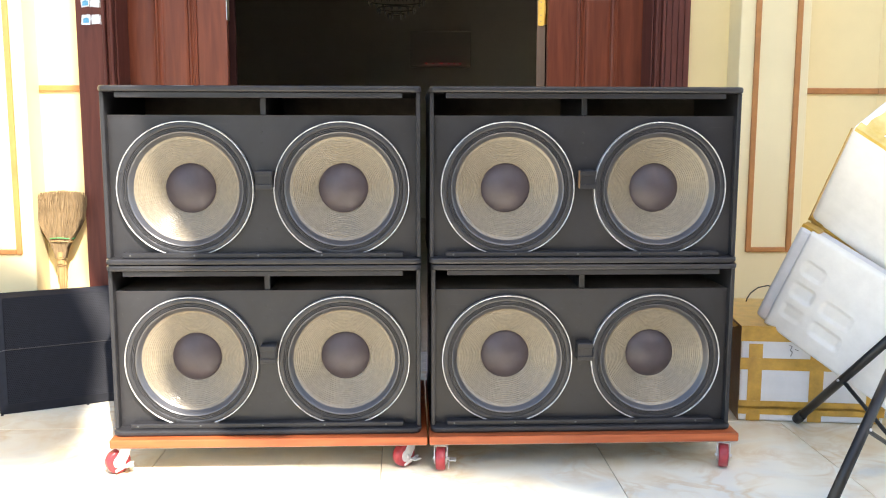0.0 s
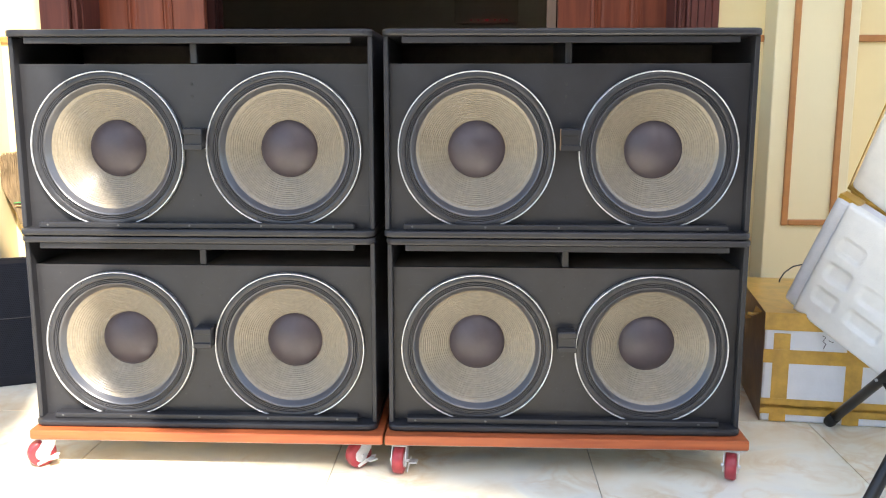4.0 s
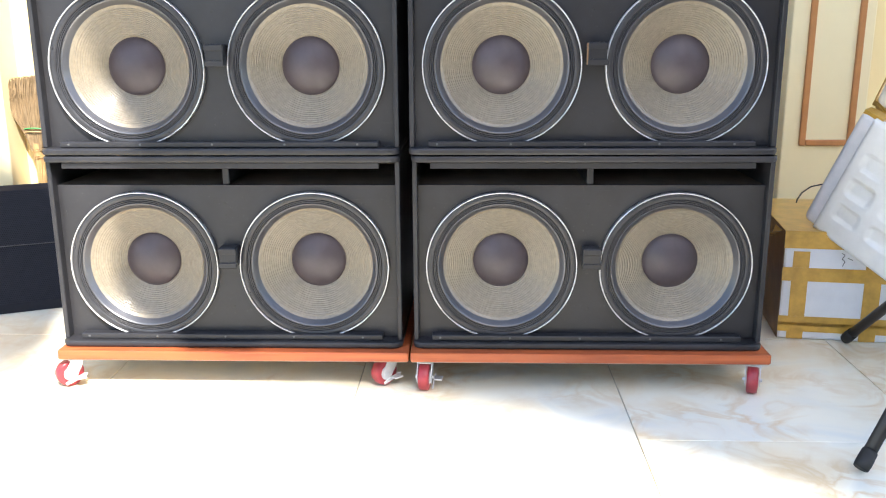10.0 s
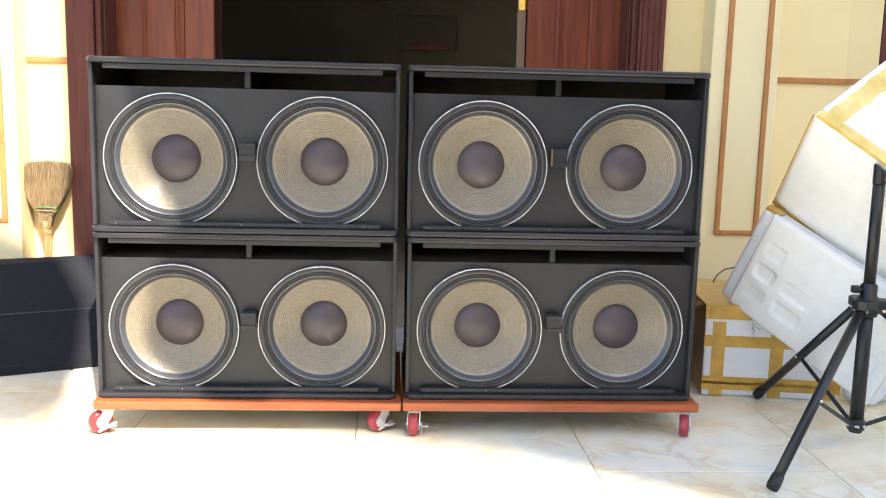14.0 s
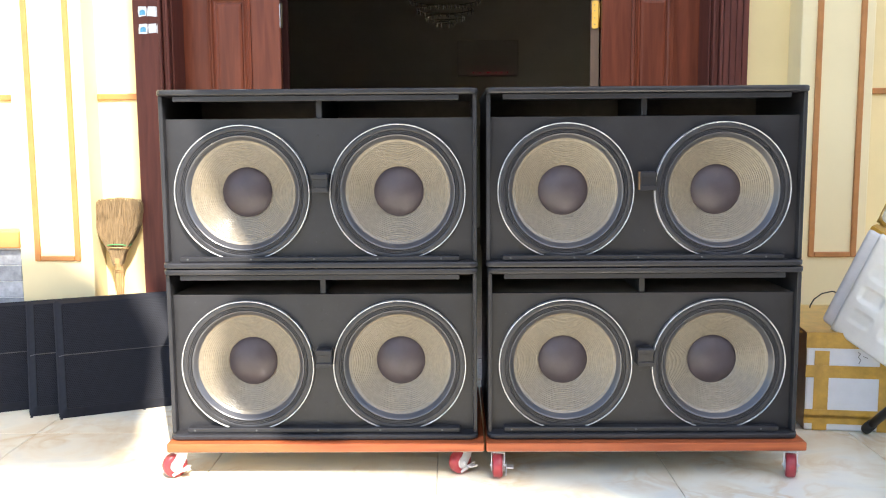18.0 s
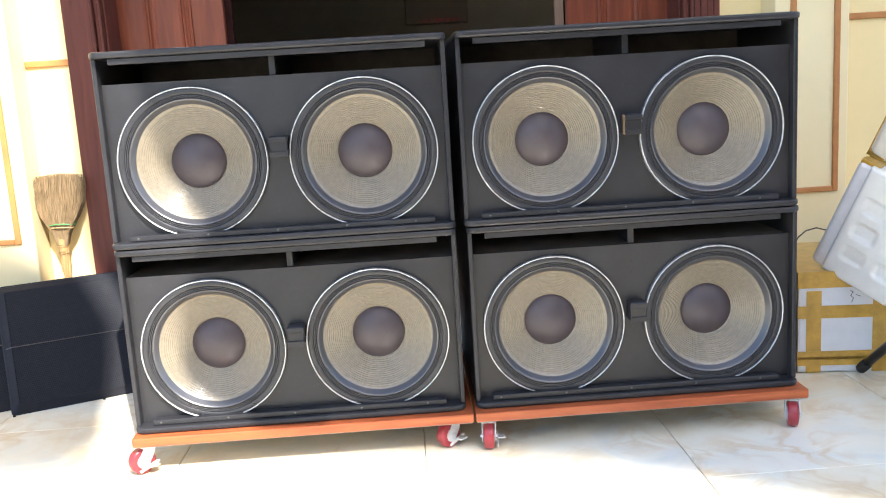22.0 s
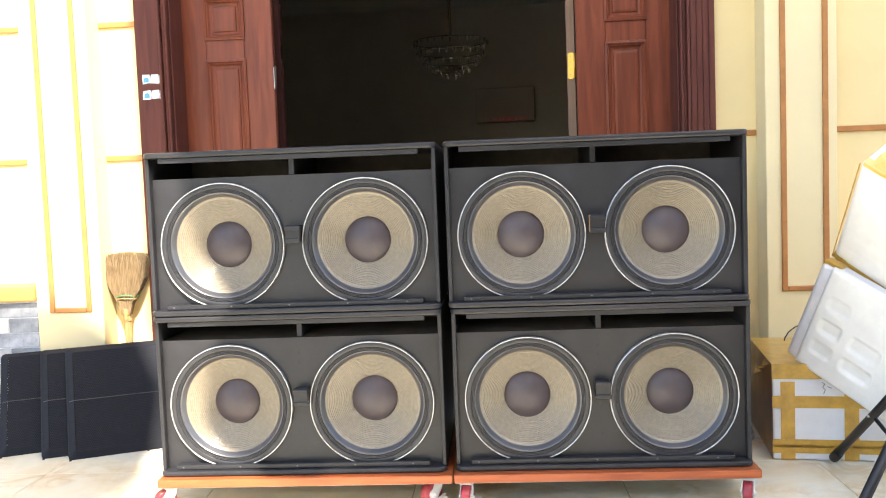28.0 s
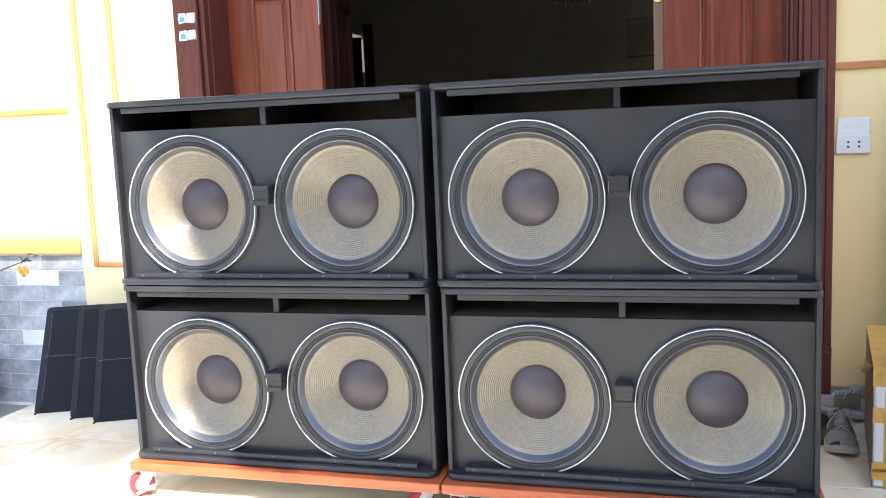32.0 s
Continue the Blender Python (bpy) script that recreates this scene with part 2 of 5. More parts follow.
M_LEDGE = mat("orange_ledge_paint", (0.62, 0.30, 0.09), 0.5, var=0.10, scale=8)
M_STONE = mat("blue_grey_split_stone", (0.25, 0.265, 0.305), 0.55, var=0.35, scale=11, second=(0.56, 0.57, 0.61), bump=0.5, bump_scale=28, rand=0.18)
M_STONE_W = mat("white_split_stone", (0.74, 0.73, 0.70), 0.55, var=0.1, scale=11, bump=0.4, bump_scale=28)
M_MORTAR = mat("pale_mortar", (0.72, 0.72, 0.71), 0.85, var=0.12, scale=30, bump=0.3)
M_FLOOR = marble("polished_beige_tile")
M_GROUT = mat("beige_grout", (0.56, 0.51, 0.43), 0.8, var=0.2, scale=40)
M_YARD = mat("concrete_yard", (0.33, 0.32, 0.30), 0.85, var=0.2, scale=1.6, bump=0.3, bump_scale=40)
M_FARWALL = mat("dark_grey_reflected_render", (0.10, 0.09, 0.075), 0.85, var=0.15, scale=0.8, bump=0.2, bump_scale=40)
M_RENDER = mat("pale_rendered_wall", (0.52, 0.50, 0.46), 0.8, var=0.08, scale=1.2, bump=0.15, bump_scale=60)
M_ROOM = mat("room_wall_paint", (0.76, 0.69, 0.58), 0.7, var=0.05, scale=2)
M_CEIL = mat("room_ceiling_paint", (0.78, 0.75, 0.68), 0.8, var=0.03, scale=2)
M_ROOMFLOOR = mat("room_floor_tile", (0.50, 0.42, 0.32), 0.3, var=0.2, scale=3)
# Inner leaf colour is darkened to stand for the dim room's shade.
M_INNER = wood("varnished_leaf_shade_darkened", (0.030, 0.010, 0.008), (0.050, 0.016, 0.012), 4, 0.7, 0.0, axis=2, spec=0.06)
M_EDGE = mat("worn_brown_door_edge", (0.25, 0.145, 0.085), 0.7, var=0.2, scale=20, stretch=(1, 1, 0.1))
M_OLDBRASS = mat("tarnished_brass", (0.10, 0.075, 0.035), 0.5, metal=0.3, var=0.2, scale=50)
M_BRASS = mat("polished_brass", (0.64, 0.34, 0.07), 0.3, metal=0.9, var=0.1, scale=50)
M_FOAM = mat("white_expanded_foam", (0.95, 0.94, 0.91), 0.75, var=0.04, scale=16, bump=0.35, bump_scale=190)
# Same foam as M_FOAM, its colour greyed to stand for the shaded side.
M_FOAM_SHADE = mat("foam_side_shade_grey", (0.82, 0.81, 0.84), 0.75, var=0.06, scale=14, bump=0.35, bump_scale=190)
M_TAPE = mat("brown_packing_tape", (0.57, 0.33, 0.06), 0.28, var=0.20, scale=18, bump=0.25, bump_scale=35, coat=0.3)
# Packing tape lightened to yellow to stand for overexposed light on top edges.
M_TAPE_SUNLIT = mat("packing_tape_sunlit_yellow", (0.80, 0.53, 0.10), 0.26, var=0.12, scale=9, second=(0.90, 0.72, 0.28), bump=0.35, bump_scale=35, coat=0.3)
# Creased tape, its brown darkened to stand for shade on the box side.
M_TAPE_SHADE = mat("creased_tape_shade_dark", (0.20, 0.115, 0.045), 0.4, var=0.35, scale=12, bump=0.5, bump_scale=22, coat=0.2)
M_BOXWHITE = mat("white_box_face", (0.74, 0.75, 0.78), 0.6, var=0.05, scale=10, bump=0.12, bump_scale=150)
M_STAND = mat("black_powder_coat", (0.012, 0.012, 0.013), 0.40, var=0.2, scale=30, bump=0.1, bump_scale=220)
M_RUBBER = mat("black_rubber", (0.015, 0.015, 0.015), 0.65, var=0.2, scale=30)
M_GRILLE = mat("black_grille_steel", (0.0185, 0.0195, 0.0255), 0.72, var=0.12, scale=40, spec=0.18)
M_CREASE = mat("rubbed_grille_steel", (0.05, 0.05, 0.054), 0.5, var=0.25, scale=30)
M_GFOAM = mat("charcoal_grille_foam", (0.0145, 0.0145, 0.017), 0.9, var=0.2, scale=60, bump=0.3, bump_scale=300, spec=0.05)
M_BRISTLE = mat("dry_broom_grass", (0.21, 0.138, 0.070), 0.8, var=0.3, scale=20, second=(0.31, 0.21, 0.11), stretch=(6, 6, 0.6), bump=0.5, bump_scale=60)
M_HANDLE = mat("bamboo_broom_handle", (0.42, 0.26, 0.11), 0.6, var=0.2, scale=18)
M_GREEN = mat("green_binding_string", (0.06, 0.30, 0.09), 0.6, var=0.1)
M_PLASTIC = mat("white_switch_plastic", (0.78, 0.78, 0.76), 0.35, var=0.02)
M_DARKHOLE = mat("dark_socket_hole", (0.02, 0.02, 0.02), 0.6)
M_LABEL_W = mat("white_paper_label", (0.75, 0.77, 0.78), 0.6, var=0.05, scale=40)
M_LABEL_B = mat("blue_printed_label", (0.10, 0.36, 0.55), 0.6, var=0.3, scale=60)
M_SKIRT = mat("brown_beige_skirting_tile", (0.34, 0.28, 0.21), 0.3, var=0.2, scale=9)
M_SHOE = mat("grey_mesh_cloth", (0.27, 0.255, 0.225), 0.85, var=0.22, scale=24, bump=0.6, bump_scale=240)
M_SHOE_TAN = mat("tan_brown_suede", (0.15, 0.115, 0.078), 0.9, var=0.25, scale=30, bump=0.5, bump_scale=260)
M_FOOTBED = mat("worn_brown_leather", (0.085, 0.050, 0.026), 0.7, var=0.25, scale=18, bump=0.2)
M_SOLE = mat("worn_pale_rubber", (0.40, 0.39, 0.36), 0.7, var=0.2, scale=22, bump=0.2)
M_LACE = mat("grey_lace", (0.40, 0.385, 0.35), 0.85, var=0.1)
M_SHOE_IN = mat("dark_shoe_lining", (0.05, 0.045, 0.04), 0.9)
M_LEAFGREEN = mat("green_leaf", (0.035, 0.10, 0.022), 0.5, var=0.35, scale=12)
M_FLOWER = mat("yellow_petal", (0.70, 0.40, 0.03), 0.55, var=0.2, scale=40)
M_BARK = mat("grey_bark", (0.16, 0.13, 0.10), 0.9, var=0.3, scale=14, bump=0.6, bump_scale=40)
M_POT = mat("dark_green_glazed_pot", (0.012, 0.030, 0.020), 0.35, var=0.3, scale=9)
M_BAG = mat("green_plastic_net", (0.05, 0.36, 0.07), 0.45, var=0.25, scale=20, bump=0.4, bump_scale=50)
M_CLEAR = mat("milky_plastic_film", (0.62, 0.66, 0.66), 0.25, var=0.08, scale=18, bump=0.6, bump_scale=25)
M_DEVICE = mat("brown_device_plastic", (0.55, 0.48, 0.39), 0.5)
M_INK = mat("grey_pen_ink", (0.12, 0.12, 0.13), 0.7)
M_CRYSTAL = bpy.data.materials.new("cut_crystal")
M_CRYSTAL.use_nodes = True
cr = M_CRYSTAL.node_tree.nodes["Principled BSDF"]
cr.inputs["Base Color"].default_value, cr.inputs["Roughness"].default_value = (0.55, 0.50, 0.42, 1), 0.12
cr.inputs["Metallic"].default_value = 0.5
M_GLIMMER = bpy.data.materials.new("daylight_in_a_far_doorway")
M_GLIMMER.use_nodes = True
gl = M_GLIMMER.node_tree.nodes["Principled BSDF"]
gl.inputs["Base Color"].default_value = (0.6, 0.55, 0.48, 1)
gl.inputs["Emission Color"].default_value, gl.inputs["Emission Strength"].default_value = (1.0, 0.90, 0.76, 1), 0.09
M_LED = bpy.data.materials.new("red_display_light")
M_LED.use_nodes = True
le = M_LED.node_tree.nodes["Principled BSDF"]
le.inputs["Base Color"].default_value = (0.2, 0.01, 0.01, 1)
le.inputs["Emission Color"].default_value, le.inputs["Emission Strength"].default_value = (1.0, 0.03, 0.05, 1), 0.25


# ---- mesh helpers ----
def mesh_of(bm, name, material, smooth=False):
    me = bpy.data.meshes.new(name)
    bm.normal_update()
    bm.to_mesh(me)
    bm.free()
    if smooth:
        me.polygons.foreach_set("use_smooth", [True] * len(me.polygons))
    me.materials.append(material)
    return me


def part(name, bm, material, parent=None, label="", smooth=False):
    ob = new(name, mesh_of(bm, name, material, smooth))
    if parent is not None:
        ob.parent = parent
    return tagged(ob, label) if label else ob


def thing(name, label, category, at=(0, 0, 0), group="", kind="", rot=(0, 0, 0)):
    ob = new(name)
    ob.empty_display_size = 0.1
    ob.matrix_world = pose(*at, *rot)
    return tagged(ob, label, category, group, kind)


def structure(name, bm, material, label, category, smooth=False):
    ob = part(name, bm, material, None, "", smooth)
    return tagged(ob, label, category, "", "structure")


def box(x0, x1, y0, y1, z0, z1, bevel=0.0, segs=1, bm=None):
    own = bm is None
    b = bmesh.new()
    bmesh.ops.create_cube(b, size=1)
    bmesh.ops.scale(b, vec=(x1 - x0, y1 - y0, z1 - z0), verts=b.verts)
    bmesh.ops.translate(b, vec=((x0 + x1) / 2, (y0 + y1) / 2, (z0 + z1) / 2), verts=b.verts)
    if bevel:
        bmesh.ops.bevel(b, geom=list(b.edges), offset=bevel, segments=segs, affect="EDGES", profile=0.5)
    if own:
        return b
    join(bm, b)
    return bm


def join(bm, b):
    me = bpy.data.meshes.new("temp")
    b.to_mesh(me)
    b.free()
    bm.from_mesh(me)
    bpy.data.meshes.remove(me)
    return bm


def moved(b, m):
    bmesh.ops.transform(b, matrix=m, verts=b.verts)
    return b


def lathe(profile, steps=48, bm=None, closed=False):
    """Turns (radius, height) pairs about z."""
    b = bm or bmesh.new()
    rows = []
    for r, z in profile:
        if r < 1e-6:
            rows.append([b.verts.new((0, 0, z))])
        else:
            rows.append([b.verts.new((r * math.cos(2 * math.pi * i / steps), r * math.sin(2 * math.pi * i / steps), z)) for i in range(steps)])
    pairs = list(zip(rows, rows[1:] + ([rows[0]] if closed else [])))
    if not closed:
        pairs = list(zip(rows, rows[1:]))
    for a, c in pairs:
        for i in range(steps):
            j = (i + 1) % steps
            f = [a[i % len(a)], a[j % len(a)], c[j % len(c)], c[i % len(c)]]
            f = [v for k, v in enumerate(f) if v not in f[:k]]
            if len(f) > 2:
                b.faces.new(f)
    return b


def tube(points, radius, steps=10, bm=None, ends=True):
    """A round bar along points."""
    b = bm or bmesh.new()
    pts = [Vector(p) for p in points]
    radii = radius if isinstance(radius, (list, tuple)) else [radius] * len(pts)
    rings = []
    for i, p in enumerate(pts):
        d = (pts[min(i + 1, len(pts) - 1)] - pts[max(i - 1, 0)]).normalized()
        q = d.to_track_quat("Z", "Y")
        rings.append([b.verts.new(p + q @ Vector((radii[i] * math.cos(2 * math.pi * k / steps), radii[i] * math.sin(2 * math.pi * k / steps), 0))) for k in range(steps)])
    for a, c in zip(rings, rings[1:]):
        for k in range(steps):
            b.faces.new([a[k], a[(k + 1) % steps], c[(k + 1) % steps], c[k]])
    if ends:
        b.faces.new(list(reversed(rings[0])))
        b.faces.new(rings[-1])
    return b


def prism(outline, y0, y1, bevel=0.0):
    """An outline in x and z, given depth along y."""
    b = bmesh.new()
    f = b.faces.new([b.verts.new((x, y0, z)) for x, z in outline])
    bmesh.ops.recalc_face_normals(b, faces=b.faces)
    ex = bmesh.ops.extrude_face_region(b, geom=[f])
    bmesh.ops.translate(b, vec=(0, y1 - y0, 0), verts=[g for g in ex["geom"] if isinstance(g, bmesh.types.BMVert)])
    bmesh.ops.recalc_face_normals(b, faces=b.faces)
    if bevel:
        bmesh.ops.bevel(b, geom=list(b.edges), offset=bevel, segments=1, affect="EDGES")
    return b


def slab(outline, z0, z1, bevel=0.0, segs=2):
    """An outline in x and y, given height along z, its long edges rounded."""
    b = bmesh.new()
    f = b.faces.new([b.verts.new((x, y, z0)) for x, y in outline])
    ex = bmesh.ops.extrude_face_region(b, geom=[f])
    bmesh.ops.translate(b, vec=(0, 0, z1 - z0), verts=[g for g in ex["geom"] if isinstance(g, bmesh.types.BMVert)])
    bmesh.ops.recalc_face_normals(b, faces=b.faces)
    if bevel:
        rim = [e for e in b.edges if abs(e.verts[0].co.z - e.verts[1].co.z) < 1e-6]
        bmesh.ops.bevel(b, geom=rim, offset=bevel, segments=segs, affect="EDGES", profile=0.5)
    return b


def rounded(x0, x1, y0, y1, r, corners=(1, 1, 1, 1), steps=6):
    """A rectangle outline in the plane with round corners: front-left, front-right, back-right, back-left."""
    out = []
    for (cx, cy, a), on in zip(((x0 + r, y0 + r, 180), (x1 - r, y0 + r, 270), (x1 - r, y1 - r, 0), (x0 + r, y1 - r, 90)), corners):
        if on:
            out += [(cx + r * math.cos(radians(a + 90 * k / steps)), cy + r * math.sin(radians(a + 90 * k / steps))) for k in range(steps + 1)]
        else:
            s = {180: (x0, y0), 270: (x1, y0), 0: (x1, y1), 90: (x0, y1)}[a]
            out.append(s)
    return out


# ---- the setting ----
TILE, GX, GY = 0.792, -0.152, -0.358
structure("ground", box(-70, 70, -70, 70, -0.32, -0.12), M_YARD, "pale worn concrete yard beyond the raised porch", "ground")
PX0, PX1, PY0, PY1 = -2.2, 3.8, -3.9, 1.24
floor = structure("floor", box(PX0 + 0.002, PX1, PY0, PY1 + 0.4, -0.119, -0.008), M_GROUT, "raised porch floor with dark joints between polished beige tiles", "floor")


def facade():
    left, right, front, back = -1.55, 1.25, 1.241, 1.50
    structure("wall_left", box(-12, left, front, back, -0.12, 4.6), M_WALL, "cream painted house wall beside the door", "wall")
    structure("wall_right", box(right, 12, front, back, -0.12, 4.6), M_WALL, "cream painted house wall beside the door", "wall")
    structure("wall_lintel", box(left + 0.002, right - 0.002, front, back, 2.85, 4.6), M_WALL, "cream painted wall above the doorway", "wall")
    for name, x0, x1, m0, m1 in (("pilaster_left", -2.088, -1.752, -2.019, -1.808), ("pilaster_right", 1.454, 1.780, 1.521, 1.738)):
        p = structure(name, box(x0, x1, 1.095, front + 0.01, 0, 4.5, 0.006, 2), M_PILASTER, "pale cream wall pilaster with a brown moulded panel border", "pilaster")
        w, y0, y1 = 0.026, 1.084, 1.102
        part("moulding", box(m0, m0 + w, y0, y1, 0.597, 3.9, 0.005, 2), M_TRIM, p)
        part("moulding", box(m1 - w, m1, y0, y1, 0.597, 3.9, 0.005, 2), M_TRIM, p)
        part("moulding", box(m0 + w + 0.001, m1 - w - 0.001, y0, y1, 0.597, 0.621, 0.005, 2), M_TRIM, p)
        part("moulding", box(m0 + w + 0.001, m1 - w - 0.001, y0, y1, 3.876, 3.9, 0.005, 2), M_TRIM, p)
    k = 0
    for z in (1.350, 2.010, 2.670):
        for x0, x1 in ((-12, -2.089), (-1.751, -1.557), (1.257, 1.453), (1.781, 2.184)):
            k += 1
            structure("trim_%d" % k, box(x0, x1, 1.229, front - 0.0005, z - 0.014, z + 0.014, 0.004, 2), M_TRIM, "narrow ochre brown trim line along the cream wall", "trim")
    b = slab([(2.184, 1.2409), (2.310, 1.176), (2.312, 1.2409)], 0.0, 4.5)
    r = structure("wall_splay", b, M_WALL, "cream painted splayed edge of the wall beside the window", "wall")
    for z in (1.350, 2.010, 2.670):
        part("trim", slab([(2.1845, 1.2290), (2.309, 1.1645), (2.309, 1.176), (2.1845, 1.2405)], z - 0.014, z + 0.014), M_TRIM, r)
    structure("baseboard_right", box(1.257, 1.4535, 1.231, 1.2405, 0, 0.10, 0.003), M_SKIRT, "brown beige tile skirting at the foot of the cream wall", "baseboard")


facade()


def stone_base():
    """Low wall foot of split stones in courses, under a painted ledge."""
    w = structure("wall_stone_base", box(-6.0, -2.092, 1.121, 1.2405, -0.12, 0.656), M_MORTAR, "low wall foot clad in blue-grey and white split stones", "wall")
    structure("ledge", box(-6.0, -2.0885, 1.084, 1.2405, 0.658, 0.736, 0.006, 2), M_LEDGE, "orange painted ledge above the stone cladding", "ledge")
    rnd = random.Random(5)
    meshes = {}
    h, long = 0.0755, 0.252
    white = {(1, 1), (5, 1), (3, 4), (8, 3), (6, 5)}
    for row in range(10):
        z = 0.650 - (row + 1) * h
        x, k = -2.096, 0
        while x > -3.6:
            w0 = 0.155 if row % 2 and k == 0 else long
            kind = M_STONE_W if (row, k) in white else M_STONE
            key = (w0, kind.name)
            if key not in meshes:
                meshes[key] = mesh_of(box(-w0 / 2 + 0.002, w0 / 2 - 0.002, -0.012, 0.012, -h / 2 + 0.0022, h / 2 - 0.0022, 0.0022), "stone", kind)
            s = new("stone", meshes[key])
            s.parent = w
            s.location = (x - w0 / 2, 1.1285 + rnd.uniform(-0.0015, 0.0015), z + h / 2)
            x -= w0
            k += 1


def floor_tiles():
    xs = [PX0]
    k = math.ceil((PX0 - GX) / TILE)
    while GX + k * TILE < PX1:
        xs.append(GX + k * TILE)
        k += 1
    xs.append(PX1)
    ys = [PY0]
    k = math.ceil((PY0 - GY) / TILE)
    while GY + k * TILE < PY1:
        ys.append(GY + k * TILE)
        k += 1
    ys.append(PY1)
    meshes = {}
    for a, b in zip(xs, xs[1:]):
        for c, d in zip(ys, ys[1:]):
            w, h = b - a - 0.0024, d - c - 0.0024
            if min(w, h) < 0.03:
                continue
            key = (round(w, 3), round(h, 3))
            if key not in meshes:
                meshes[key] = mesh_of(box(-w / 2, w / 2, -h / 2, h / 2, -0.0075, 0, 0.0012), "tile", M_FLOOR)
            t = new("tile", meshes[key])
            t.parent = floor
            t.location = ((a + b) / 2, (c + d) / 2, 0)


def panel_bm(w, h, d, tiers=((0, 0), (0.012, 0.010), (0.026, 0.0), (0.034, -0.006), (0.05, -0.006), (0.062, 0.004))):
    """A raised and fielded panel in x and z, facing -y: nested rectangles at stepped depths."""
    b = bmesh.new()
    rings = []
    for inset, out in tiers:
        x, z = w / 2 - inset, h / 2 - inset
        rings.append([b.verts.new(v) for v in ((-x, -out, -z), (x, -out, -z), (x, -out, z), (-x, -out, z))])
    for r, s in zip(rings, rings[1:]):
        for i in range(4):
            b.faces.new([r[i], r[(i + 1) % 4], s[(i + 1) % 4], s[i]])
    b.faces.new(rings[-1])
    back = [b.verts.new((v.co.x, d, v.co.z)) for v in rings[0]]
    for i in range(4):
        b.faces.new([rings[0][i], back[i], back[(i + 1) % 4], rings[0][(i + 1) % 4]])
    b.faces.new(list(reversed(back)))
    bmesh.ops.recalc_face_normals(b, faces=b.faces)
    return b


def leaf(name, width, parent_at, yaw, hinge_side, label, material, handle=False):
    """A door leaf 2.6 m high with a stile-and-rail frame round fielded panels; its hinge edge at the origin, face towards -y."""
    e = thing(name, label, "door", parent_at, "door leaves", "structure", rot=(0, 0, yaw))
    s = 1 if hinge_side == "left" else -1
    x0, x1 = (0.0, width) if s > 0 else (-width, 0.0)
    so, si = 0.130, 0.146                  # outer stile, hinge stile
    sl, sr = (si, so) if s > 0 else (so, si)
    t = 0.022
    part("stile", box(x0, x0 + sl, -t, t, 0.01, 2.62, 0.003), material, e)
    part("stile", box(x1 - sr, x1, -t, t, 0.01, 2.62, 0.003), material, e)
    tiers = ((0.02, 0.12), (0.62, 0.74), (1.835, 1.945), (2.15, 2.62))
    for z0, z1 in tiers:
        part("rail", box(x0 + sl + 0.001, x1 - sr - 0.001, -t + 0.0005, t - 0.0005, z0, z1, 0.002), material, e)
    for (a0, a1), (b0, b1) in zip(tiers, tiers[1:]):
        if b0 - a1 < 0.08:
            continue
        w, h = x1 - x0 - sl - sr, b0 - a1
        p = part("panel", panel_bm(w - 0.001, h - 0.001, 0.014, ((-0.008, 0.021), (-0.006, 0.031), (0.006, 0.033), (0.012, 0.024), (0.016, 0.024), (0.022, 0.013), (0.030, 0.008), (0.037, 0.008), (0.040, 0.014), (0.052, 0.016))), material, e)
        p.location = ((x0 + sl + x1 - sr) / 2, 0, (a1 + b0) / 2)
    return e


